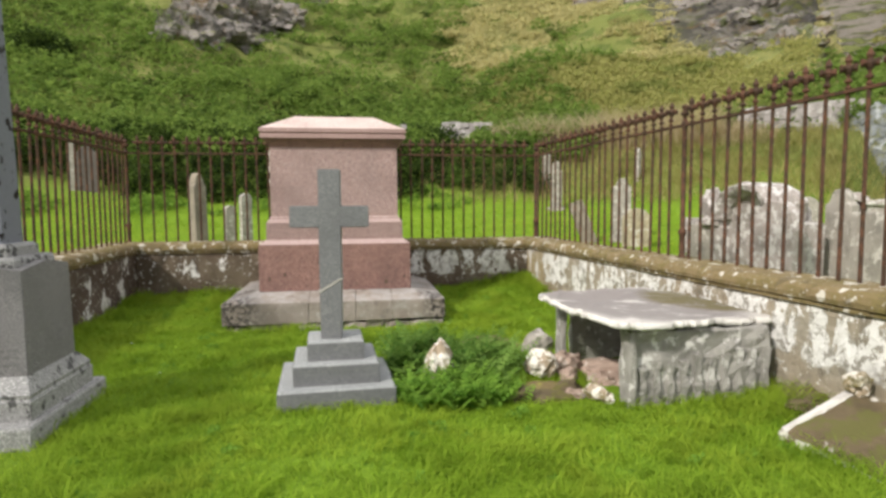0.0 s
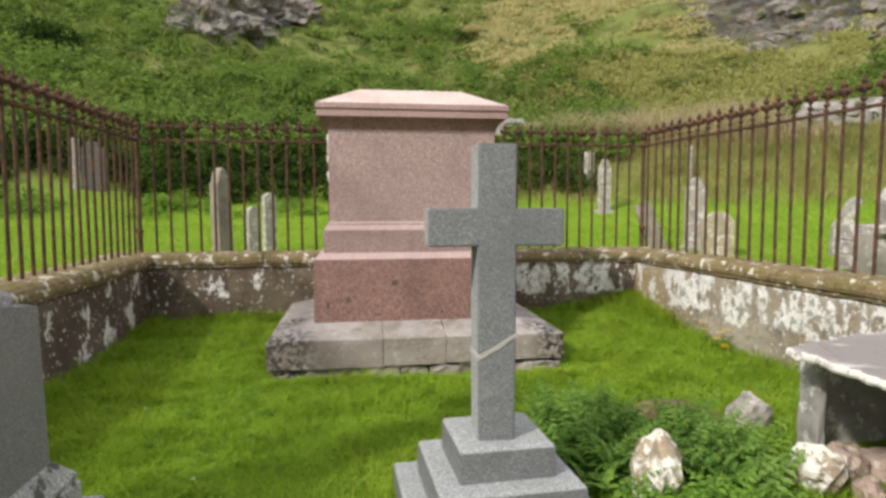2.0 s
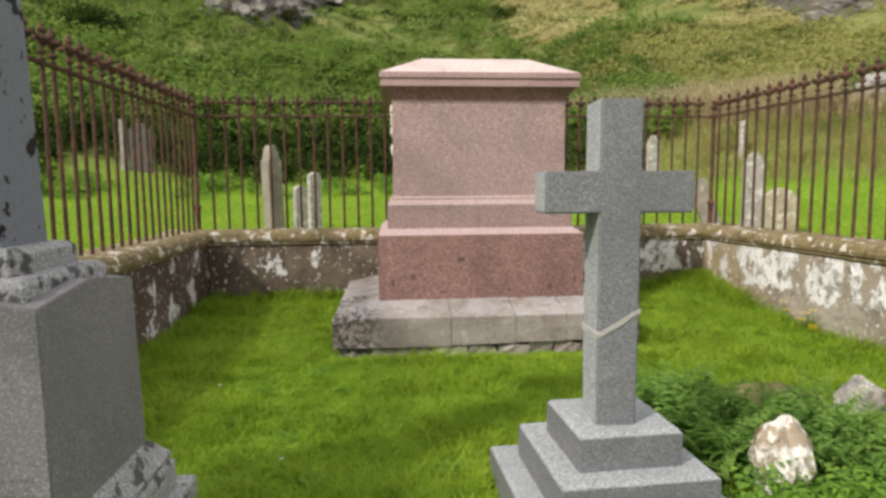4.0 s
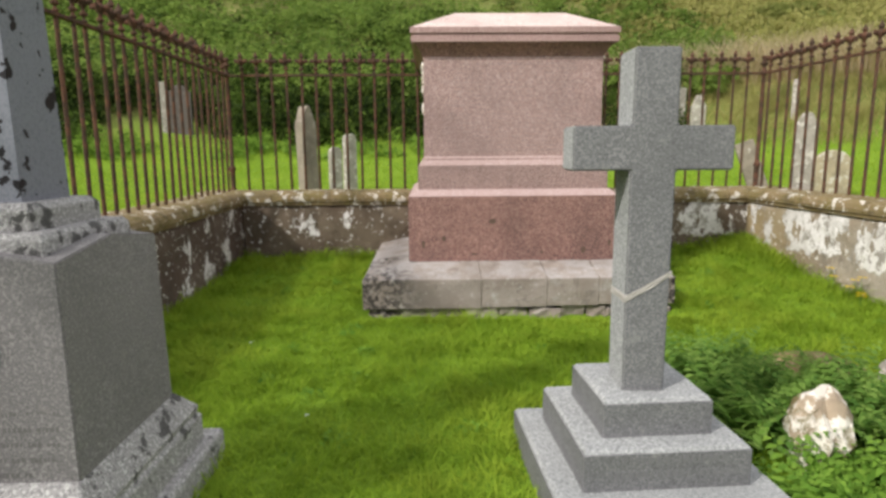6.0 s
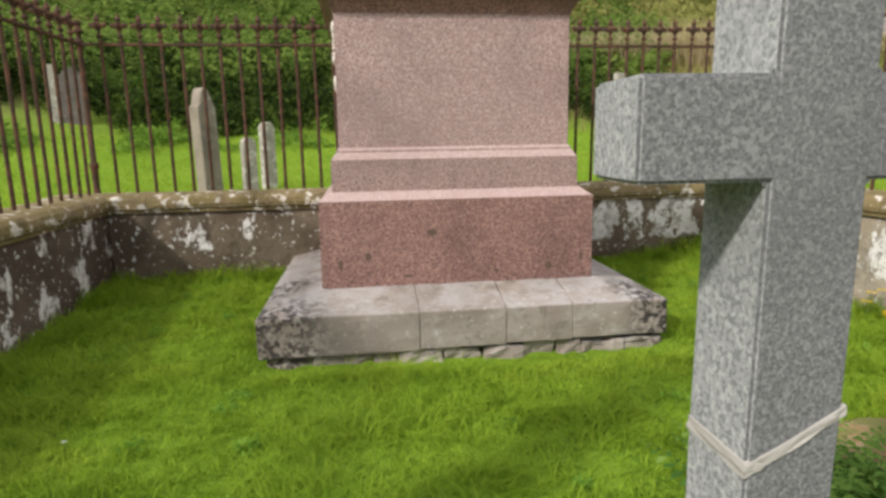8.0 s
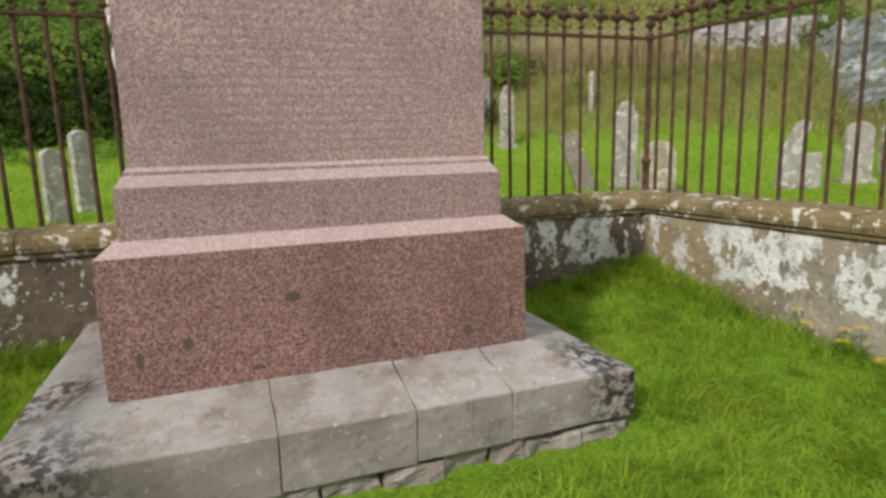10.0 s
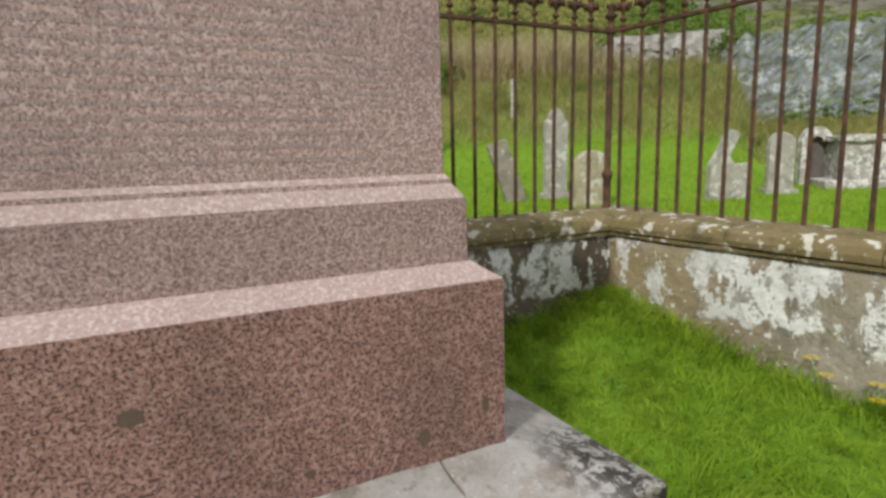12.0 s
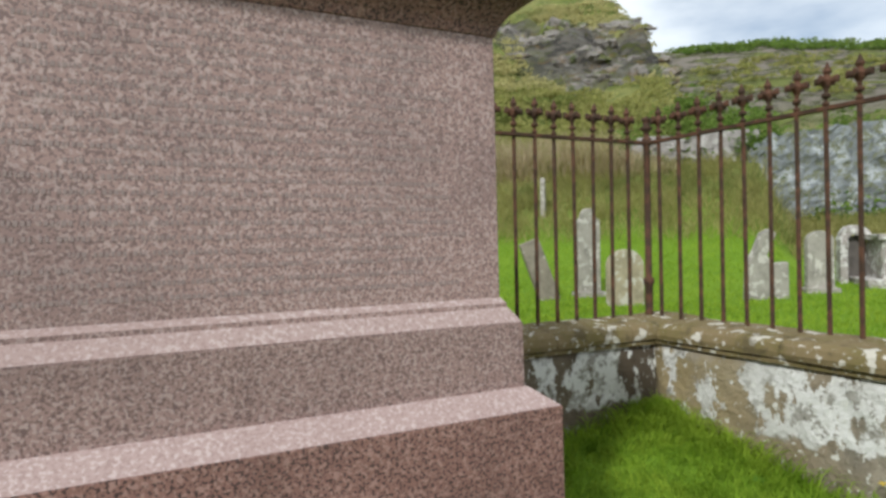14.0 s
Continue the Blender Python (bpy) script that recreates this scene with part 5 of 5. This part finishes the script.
def hillside():
    rng = np.random.default_rng(11)
    n = 9000
    az, r = rng.uniform(-62, 62, n), 25.5 + 40 * rng.uniform(0, 1, n) ** 1.5
    c = on_land(az, r)
    mask = lumps(c[:, 0], c[:, 1], 0.16, 2.0) + lumps(c[:, 0], c[:, 1], 0.5, 7.0) * 0.6
    thresh = np.interp(az, [-60, 3, 15, 40, 62], [-0.9, -0.75, 0.15, 0.2, 0.0])
    thresh = thresh + 0.9 * smooth(36, 46, r) * smooth(8, 16, az)
    keep = (mask > thresh) & off_crags(az, r, 2.0)
    c, r = c[keep], r[keep]
    s = np.stack([rng.uniform(0.5, 1.3, len(c)), rng.uniform(0.5, 1.3, len(c)), rng.uniform(0.3, 1.0, len(c)) ** 2 * 1.7], -1)
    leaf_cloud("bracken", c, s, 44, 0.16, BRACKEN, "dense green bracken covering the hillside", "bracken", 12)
    n = 380
    az, r = rng.uniform(-48, 16, n), 18.6 + 6.4 * rng.uniform(0, 1, n) ** 0.8
    keep = rng.uniform(0, 1, n) < np.interp(az, [-48, 6, 16], [1, 1, 0.25])
    keep &= ~((np.abs(az + 28) < 3.6) & (r < 20.8))
    c = on_land(az[keep], r[keep])
    c[:, 2] -= 0.05
    s = np.stack([rng.uniform(0.5, 1.0, len(c)), rng.uniform(0.5, 1.0, len(c)), rng.uniform(0.4, 1.5, len(c))], -1)
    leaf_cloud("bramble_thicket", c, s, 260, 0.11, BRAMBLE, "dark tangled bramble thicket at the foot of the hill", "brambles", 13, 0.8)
    n = 9
    c = on_land(rng.uniform(-30.0, -26.3, n), rng.uniform(36.0, 38.5, n))
    s = np.stack([rng.uniform(0.8, 1.5, n), rng.uniform(0.8, 1.5, n), rng.uniform(0.9, 1.8, n)], -1)
    leaf_cloud("bramble_thicket", c, s, 500, 0.14, BRAMBLE, "dark bush standing on the hillside", "bush", 16, 0.8)
    n = 90
    az, r = rng.uniform(-50, 14, n), rng.uniform(16.8, 19.6, n)
    keep = ~((np.abs(az + 28) < 3.6) & (r < 20.8))
    c = on_land(az[keep], r[keep])
    n = len(c)
    s = np.stack([rng.uniform(0.3, 0.9, n), rng.uniform(0.3, 0.8, n), rng.uniform(0.15, 0.6, n)], -1)
    leaf_cloud("nettles", c, s, 90, 0.09, NETTLE, "bright green nettles and docks before the bramble thicket", "weeds", 18, 0.8)
    n = 300
    az, r = rng.uniform(-60, 14, n), 26.5 + 36 * rng.uniform(0, 1, n) ** 1.3
    keep = off_crags(az, r, 3.0)
    c = on_land(az[keep], r[keep])
    n = len(c)
    s = np.stack([rng.uniform(0.4, 1.3, n), rng.uniform(0.4, 1.0, n), rng.uniform(0.25, 0.8, n)], -1)
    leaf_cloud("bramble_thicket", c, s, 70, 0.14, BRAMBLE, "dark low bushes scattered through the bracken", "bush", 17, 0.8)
    n = 46
    az, r = rng.uniform(12, 24, n), rng.uniform(19.5, 22.5, n)
    c = on_land(az, r)
    s = np.stack([rng.uniform(0.4, 0.8, n), rng.uniform(0.4, 0.8, n), rng.uniform(0.4, 0.9, n)], -1)
    leaf_cloud("bramble_thicket", c, s, 220, 0.1, BRAMBLE, "low dark brambles on the grassy bank", "brambles", 15, 0.8)
    n = 360
    az, r = rng.uniform(-50, 27, n), rng.uniform(22.5, 24.9, n)
    az = np.where((np.abs(az - 12.5) < 2.2) | (np.abs(az + 2) < 1.0), az - 14, az)
    c = on_land(az, r)
    s = np.stack([rng.uniform(0.6, 1.2, n), rng.uniform(0.6, 1.2, n), rng.uniform(0.7, 1.35, n)], -1)
    leaf_cloud("bracken", c, s, 120, 0.16, BRACKEN, "green bracken above the bramble thicket", "bracken", 14)


hillside()


def far_scrub():
    rng = np.random.default_rng(41)
    n = 150
    az, r = rng.uniform(46, 72, n), rng.uniform(143, 156, n)
    c = on_land(az, r)
    s = np.stack([rng.uniform(1.5, 3.5, n), rng.uniform(1.5, 3.5, n), rng.uniform(0.5, 1.3, n)], -1)
    leaf_cloud("scrub", c, s, 60, 0.5, BRACKEN, "low scrub along the crest of the far hill", "scrub", 42)
    n = 160
    az, r = rng.uniform(46, 74, n), rng.uniform(95, 143, n)
    c = on_land(az, r)
    c = c[lumps(c[:, 0], c[:, 1], 0.07, 4.0) > -0.1]
    n = len(c)
    s = np.stack([rng.uniform(1.0, 3.0, n), rng.uniform(1.0, 3.0, n), rng.uniform(0.3, 1.2, n)], -1)
    leaf_cloud("scrub", c, s, 40, 0.5, HILL_OLIVE, "patchy scrub on the rocky face of the far hill", "scrub", 44)
    n = 120
    az, r = rng.uniform(45.2, 48.5, n), rng.uniform(40, 95, n)
    c = on_land(az, r)
    s = np.stack([rng.uniform(0.8, 1.8, n), rng.uniform(0.8, 1.8, n), rng.uniform(0.5, 1.2, n)], -1)
    leaf_cloud("scrub", c, s, 60, 0.35, BRACKEN, "green scrub in the hollow between two hills", "scrub", 43)


far_scrub()


def hill_grass():
    rng = np.random.default_rng(51)
    n = 6800
    az, r = rng.uniform(9, 60, n), 26 + 34 * rng.uniform(0, 1, n) ** 1.4
    c = on_land(az, r)
    keep = (lumps(c[:, 0], c[:, 1], 0.4, 3.0) > -0.35 + 1.2 * smooth(20, 11, az) * smooth(46, 38, r)) & off_crags(az, r, 5.0) & ((az < 45.5) | (r < 31))
    c = c[keep]
    s = np.stack([rng.uniform(0.5, 1.2, len(c)), rng.uniform(0.5, 1.2, len(c)), rng.uniform(0.2, 0.5, len(c))], -1)
    high = r[keep] > 38
    leaf_cloud("hill_grass", c[high], s[high], 38, 0.16, HILL_STRAW, "pale straw-coloured grass on the upper slope", "grass", 52, 1.4)
    low = ~high
    leaf_cloud("hill_grass", c[low], s[low], 38, 0.14, HILL_OLIVE, "olive tussocky grass on the lower slope", "grass", 55, 1.4)
    n = 14000
    deg, r = rng.uniform(13, 46, n), rng.uniform(23.4, 29.0, n)
    keep = (np.abs(r - 25.2) > 0.35) & (rng.uniform(0, 1, n) < 0.25 + 0.75 * smooth(-0.4, 0.4, lumps(deg, r, 0.8, 6.0)))
    deg, r = deg[keep], r[keep]
    n = len(r)
    x, y = np.sin(np.radians(deg)) * r, 5 + np.cos(np.radians(deg)) * r
    edge = smooth(13, 20, deg) * smooth(46, 39, deg)
    blades("tall_grass", x, y, land(x, y) - 0.05, np.where(r < 25, rng.uniform(1.1, 2.1, n), rng.uniform(0.5, 1.2, n)) * (0.35 + 0.65 * edge), rng.uniform(0.03, 0.06, n), rng.uniform(0.3, 1.1, n), STRAW, "pinkish straw-coloured tall grass along the field wall", "grass", 53)


hill_grass()


def crag(az, r, rx, ry, rz, seed, sink, rot=0.0):
    x, y, z = on_land(np.array([az]), np.array([r]))[0]
    ob = part("crag", boulder(rx, ry, rz, seed, 0.6, 5), ROCK)
    ob.matrix_world = pose(x, y, z - sink, 31, 0, -az + rot)
    return tagged(ob, "grey rocky crag jutting from the grassy hillside", "crag", "hillside crags")


crag(-15.4, 40.4, 2.1, 1.8, 1.6, 21.0, 0.2)
crag(-12.6, 42.0, 2.4, 2.0, 1.6, 22.0, 0.2)
crag(-13.6, 44.4, 2.6, 2.0, 1.7, 37.0, 0.2)
crag(-10.2, 46.8, 2.8, 2.2, 2.2, 24.0, 0.2)
crag(-7.2, 47.6, 2.4, 2.0, 1.8, 27.0, 0.2)
for az, r, rx, rz, seed in ((31.0, 51.0, 2.2, 1.0, 23.0), (35.0, 47.0, 2.3, 1.1, 25.0), (38.2, 43.5, 2.4, 1.1, 26.0), (40.6, 40.5, 2.0, 1.0, 28.0), (42.6, 43.0, 1.9, 1.0, 31.0), (40.3, 46.5, 2.2, 1.0, 32.0), (37.0, 52.0, 2.2, 0.9, 33.0), (43.6, 38.5, 1.6, 0.8, 35.0), (38.0, 38.0, 1.5, 0.7, 36.0), (41.6, 50.5, 2.4, 0.5, 38.0)):
    crag(az, r, rx, rx * 0.8, rz, seed, 0.25)
crag(25.0, 52.0, 1.6, 1.0, 0.7, 29.0, 0.0)
crag(32.3, 43.0, 1.0, 0.8, 0.5, 34.0, 0.0)


# ---------------------------------------------------------------- field wall and ruin
def dyke():
    root = thing("drystone_wall", 0, 0, 0, 0, "grey drystone field wall at the foot of the hill", "stone wall")
    rng = random.Random(4)
    stuff = bmesh.new()
    for az10 in range(-140, 640, 9):
        az = az10 / 10
        if not (2 < az < 6.5 or 11 < az < 16.5 or 42 < az < 54):
            continue
        for course in range(4):
            a = az + rng.uniform(-0.2, 0.2) + 0.45 * (course % 2)
            r = 25.2 + rng.uniform(-0.05, 0.05)
            x, y, z = on_land(np.array([a]), np.array([r]))[0]
            m = pose(x, y, z + 0.12 + 0.27 * course, rng.uniform(-6, 6), rng.uniform(-5, 5), -a) @ Matrix.Diagonal((0.25 * rng.uniform(0.85, 1.15), 0.26, 0.17 * rng.uniform(0.85, 1.1), 1))
            res = bmesh.ops.create_cube(stuff, size=1.9, matrix=m)
            for v in res["verts"]:
                v.co += Vector((rng.uniform(-1, 1), rng.uniform(-1, 1), rng.uniform(-1, 1))) * 0.04
    part("walling", stuff, DYKE, root)


dyke()


def ruin():
    x, y = 23.6, 16.4
    z = float(land(x, y)) - 0.3
    root = thing("ruined_wall", x, y, z, -42, "tall mossy grey ruined gable wall", "ruin")
    top_x = [-5.7, -5.2, -3.5, -2.2, -1.2, 0.2, 1.4, 2.8, 4.2, 5.6]
    top_z = [3.1, 3.45, 3.6, 3.75, 3.8, 3.8, 3.6, 3.6, 3.4, 3.3]
    bm = box(-5.7, 5.6, 0, 0.8, 0, 1)
    bmesh.ops.subdivide_edges(bm, edges=[e for e in bm.edges if abs(e.verts[0].co.x - e.verts[1].co.x) > 1], cuts=80)
    bmesh.ops.subdivide_edges(bm, edges=[e for e in bm.edges if abs(e.verts[0].co.z - e.verts[1].co.z) > 0.5], cuts=30)
    bm.normal_update()
    for v in bm.verts:
        high = float(np.interp(v.co.x, top_x, top_z)) + 0.16 * noise.fractal(Vector((v.co.x * 2.5, 0, 4)), 0.7, 2, 4)
        v.co.z = -1 + v.co.z * (high + 1)
        v.co.x += 0.12 * noise.fractal(Vector((v.co.z * 2, v.co.x, 8)), 0.7, 2, 3)
        v.co.y += (-1 if v.co.y < 0.4 else 1) * (0.14 * noise.fractal(v.co * 1.6, 0.8, 2, 5) + 0.05 * noise.noise(v.co * 5))
    part("masonry", bm, RUIN, root)
    m = Matrix(root.matrix_world)
    c = np.array([list(m @ Vector((px, 0.4, pz))) for px, pz in ((-5.3, 3.2), (-5.7, 2.9), (-1.0, 3.7), (0.6, 3.8), (2.0, 3.5), (3.4, 3.5))])
    sp = np.array([[0.6, 0.5, 0.8], [0.6, 0.5, 0.8], [0.5, 0.4, 0.35], [0.6, 0.5, 0.45], [0.5, 0.4, 0.3], [0.5, 0.4, 0.3]])
    leaf_cloud("ivy", c, sp, 260, 0.09, BRACKEN, "green shrubs growing on the ruined wall top", "shrub", 31, 0.9)


ruin()


# ---------------------------------------------------------------- tombs beyond the east railing
def carved_tomb():
    x, y = 5.15, 6.5
    z = float(land(x, y))
    root = thing("carved_tomb", x, y, z, -90, "white lichened mural tomb with an arched hood moulding", "tomb")
    arch = [(0.33 + 0.58 * math.cos(math.pi * k / 16), 0.92 + 0.42 * math.sin(math.pi * k / 16)) for k in range(17)]
    body = prism([(-0.95, -0.3), (1.12, -0.3), (1.12, 0.92)] + arch + [(-0.95, 0.92)], 0.36)
    bmesh.ops.bevel(body, geom=body.edges[:], offset=0.02, segments=2, affect="EDGES")
    bmesh.ops.triangulate(body, faces=[f for f in body.faces if len(f.verts) > 4])
    part("body", worn(body, 2, 0.025, 5, 1.0), TOMB_WHITE, root)
    hood = bmesh.new()
    rings = []
    for k in range(25):
        a = math.pi * k / 24
        c, sn = math.cos(a), math.sin(a)
        rings.append([hood.verts.new((0.33 + c * r, dy, 0.92 + sn * r * 0.78)) for r, dy in ((0.60, 0.30), (0.61, -0.12), (0.57, -0.19), (0.50, -0.17), (0.40, -0.06), (0.39, 0.02))])
    for p, q in zip(rings, rings[1:]):
        for n in range(6):
            hood.faces.new((p[n], p[(n + 1) % 6], q[(n + 1) % 6], q[n]))
    hood.faces.new(rings[0])
    hood.faces.new(rings[-1][::-1])
    bmesh.ops.recalc_face_normals(hood, faces=hood.faces[:])
    part("hood_moulding", worn(hood, 2, 0.02, 6, 4.0), TOMB_WHITE, root)
    impost = box(-0.62, -0.18, -0.14, 0.2, 0.84, 0.93, 0.02)
    part("impost", worn(impost, 3, 0.02, 8, 6.0), TOMB_WHITE, root)
    panel = box(-0.92, -0.38, -0.07, 0.02, -0.2, 0.84, 0.015)
    part("side_panel", worn(panel, 4, 0.012, 6, 7.0), HEADSTONE, root, "grey dressed stone side panel")
    pilaster = box(-0.36, -0.14, -0.10, 0.02, -0.2, 0.84, 0.02)
    part("pilaster", worn(pilaster, 4, 0.015, 7, 8.0), TOMB_WHITE, root)
    for sx, rz in ((-0.62, 0.26), (0.92, 0.22)):
        bm = boulder(0.17, 0.16, rz, 3.0 + sx, 0.22)
        ob = part("scroll_knob", bm, TOMB_WHITE, root)
        ob.location = (sx, 0.08, 1.08)
    for i in range(6):
        bm = worn(box(-1.2, -0.97, -0.06, 0.34, 0.18 * i - 0.15, 0.18 * i + 0.02, 0.02), 2, 0.018, 7, i)
        part("side_block", bm, TOMB_WHITE, root)
    return root


carved_tomb()
headstone(4.84, 5.40, 0.70, 1.17, 0.13, "round", TOMB_WHITE, "white lichened round-topped slab leaning before the carved tomb", -90, tip=-4)
headstone(5.75, 5.45, 0.36, 1.30, 0.12, "shoulder", HEADSTONE, "plain grey upright slab beside the carved tomb", -88)
headstone(5.7, 5.0, 0.44, 1.04, 0.12, "flat", HEADSTONE, "grey worn headstone spotted with lichen beside the carved tomb", -92)


def chest_tomb():
    x, y = 13.1, 12.2
    z = float(land(x, y))
    root = thing("chest_tomb", x, y, z, -42, "low white lichened chest tomb with an arched end piece", "tomb")
    part("base_slab", worn(box(-0.72, 1.3, -0.6, 0.6, -0.2, 0.12, 0.02), 3, 0.03, 4), TOMB_WHITE, root)
    part("body", worn(box(-0.42, 1.2, -0.42, 0.42, 0.1, 0.90, 0.03), 4, 0.04, 6, 2.0), TOMB_WHITE, root)
    part("lid", worn(box(-0.5, 1.25, -0.5, 0.5, 0.89, 1.0, 0.03), 3, 0.04, 4, 3.0), TOMB_WHITE, root)
    part("end_pier", worn(box(-0.94, -0.79, 0.2, 0.5, -0.2, 0.91, 0.02), 3, 0.02, 6, 5.0), TOMB_WHITE, root)
    # Dark backing added to stand for the shade in the arched gap.
    part("gap_shade_backing", worn(box(-0.80, -0.40, 0.42, 0.5, -0.2, 0.97, 0.01), 3, 0.012, 6, 8.0), HEAD_DARK, root)
    arch = [(-0.64 + 0.30 * math.cos(math.pi * k / 10), 0.90 + 0.30 * math.sin(math.pi * k / 10)) for k in range(11)]
    inner = [(-0.66 + 0.13 * math.cos(math.pi * k / 10), 0.90 + 0.10 * math.sin(math.pi * k / 10)) for k in range(11)]
    head = prism(arch + inner[::-1], 0.25)
    bmesh.ops.triangulate(head, faces=[f for f in head.faces if len(f.verts) > 4])
    ob = part("arched_head", worn(head, 2, 0.02, 6, 9.0), TOMB_WHITE, root)
    ob.location = (0, 0.24, 0)
    return root


chest_tomb()


# ---------------------------------------------------------------- ferns and flowers within the walls
def frond_bed(name, spots, lengths, rises, width, pairs, material, label, seed):
    """Arching fronds with paired leaflets, one at each spot."""
    rng = np.random.default_rng(seed)
    verts, faces = [], []
    count = 0
    for (x, y), length, rise in zip(spots, lengths, rises):
        z = float(land(x, y))
        a = rng.uniform(0, 2 * np.pi)
        dx, dy = math.cos(a), math.sin(a)
        for k in range(1, pairs + 1):
            t = k / pairs
            px = x + dx * length * t * (1.1 - 0.6 * rise)
            py = y + dy * length * t * (1.1 - 0.6 * rise)
            pz = z + length * rise * (1.45 * t - 0.6 * t * t)
            w = width * math.sin(math.pi * min(1, 0.18 + 0.82 * t)) + 0.012
            half = 0.36 * w
            for s in (-1, 1):
                qx, qy = -dy * s, dx * s
                tip = (px + qx * w + dx * 0.3 * w, py + qy * w + dy * 0.3 * w, pz - 0.16 * w + rng.uniform(-0.014, 0.014))
                m1 = (px + qx * w * 0.5 + dx * half, py + qy * w * 0.5 + dy * half, pz + 0.006)
                m2 = (px + qx * w * 0.5 - dx * half * 0.4, py + qy * w * 0.5 - dy * half * 0.4, pz)
                verts += [(px, py, pz), m1, tip, m2]
                faces.append((count, count + 1, count + 2, count + 3))
                count += 4
    me = mesh_from(name, np.array(verts), np.array(faces))
    tagged(part(name, me, material), label, name, kind="stuff")


def fern_bed():
    rng = np.random.default_rng(21)
    spots = []
    while len(spots) < 620:
        x, y = rng.uniform(0.45, 1.85), rng.uniform(3.6, 5.2)
        u, v = (x - 1.06) / 0.50, (y - 4.38) / 0.68
        if u * u + v * v > 1 + 0.2 * rng.normal() or (x < 0.57 and y < 4.3):
            continue
        if math.hypot(x - 0.88, y - 3.85) < 0.26 or math.hypot(x - 1.74, y - 3.95) < 0.3 or math.hypot((x - 1.52) * 0.7, y - 5.0) < 0.36:
            continue
        spots.append((x, y))
    n = len(spots)
    frond_bed("ferns", spots, rng.uniform(0.18, 0.44, n), rng.uniform(0.4, 1.0, n), 0.058, 10, FERN, "low bed of feathery green ferns round a white rock", 22)
    spots = []
    while len(spots) < 330:
        x, y = rng.uniform(0.5, 1.6), rng.uniform(3.2, 4.0)
        u, v = (x - 0.98) / 0.40, (y - 3.56) / 0.24
        if u * u + v * v > 1 + 0.3 * rng.normal() or x < 0.55:
            continue
        spots.append((x, y))
    n = len(spots)
    frond_bed("weeds", spots, rng.uniform(0.14, 0.30, n), rng.uniform(0.5, 1.0, n), 0.05, 7, WEED, "bright green leafy weeds in front of the white rock", 23)


fern_bed()


def lawn_weeds():
    """Small dark rosettes scattered through the lawn."""
    rng = np.random.default_rng(61)
    n = 150
    x, y = rng.uniform(-2.7, 3.0, n), rng.uniform(1.0, 8.3, n)
    keep = ~((np.abs(x - 0.05) < 1.45) & (y > 6.4)) & (np.hypot(x - 0.1, y - 3.9) > 0.7) & (np.hypot(x + 2.05, y - 3.6) > 0.8) & ~((x > 1.7) & (y > 2.8) & (y < 4.9))
    x, y = x[keep], y[keep]
    c = np.stack([x, y, land(x, y) + 0.01], -1)
    r = rng.uniform(0.03, 0.085, len(x))
    leaf_cloud("lawn_weeds", c, np.stack([r, r, rng.uniform(0.03, 0.07, len(x))], -1), 34, 0.018, WEED, "small dark leafy weeds scattered through the lawn", "weeds", 62, 0.6)


lawn_weeds()


def flower(x, y, h, petal, label, seed):
    rng = random.Random(seed)
    z = float(land(x, y))
    root = thing("flower", x, y, z, rng.uniform(0, 360), label, "flower", "wild flowers")
    part("stem", lathe([(0.003, -0.02), (0.002, h)], 5), FERN, root)
    bm = bmesh.new()
    n = 11
    for k in range(n):
        a = 2 * math.pi * k / n
        r = 0.042 if h > 0.09 else 0.013
        p = [bm.verts.new((r * f * math.cos(a + o), r * f * math.sin(a + o), h + dz)) for f, o, dz in ((0.15, 0, 0.002), (0.7, -0.2, 0.006), (1.0, 0, 0.004), (0.7, 0.2, 0.006))]
        bm.faces.new(p)
    part("petals", bm, petal, root)


for fx, fy, fh in ((3.0, 7.05, 0.2), (2.97, 6.95, 0.15), (2.81, 6.37, 0.14), (2.84, 6.40, 0.11), (2.99, 6.62, 0.22), (3.02, 6.74, 0.17), (2.95, 6.70, 0.12)):
    flower(fx, fy, fh, YELLOW, "yellow wild flower in the grass at the wall foot", int(fx * 100 + fy * 10))
for fx, fy in ((-1.31, 4.4), (-1.9, 5.5)):
    flower(fx, fy, 0.07, WHITE, "small white daisy in the lawn", int(fx * 100 + fy * 10))


def bare_patch(x0, y0, sx, sy, label, material=MOSSY, rise=0.06):
    bm = bmesh.new()
    bmesh.ops.create_grid(bm, x_segments=24, y_segments=16, size=1.0)
    for v in bm.verts:
        x, y = v.co.x * sx, v.co.y * sy
        d = math.hypot(v.co.x, v.co.y)
        v.co = Vector((x, y, rise * max(0, 1 - d * d) - 0.03 * d + 0.012 * noise.fractal(Vector((x * 14, y * 14, 2)), 0.8, 2, 4)))
    ob = part("earth_mound", bm, material, smooth=True)
    ob.matrix_world = pose(x0, y0, 0.035)
    tagged(ob, label, "earth")


bare_patch(1.52, 5.0, 0.42, 0.28, "bare brown mound of earth among the ferns", EARTH, 0.12)
bare_patch(1.64, 3.63, 0.40, 0.24, "mossy brown earth heaped beside the table tomb", MOSS_EARTH)
bare_patch(2.42, 4.0, 0.34, 0.42, "pinkish dry earth and debris under the table slab", PINK_ROCK)
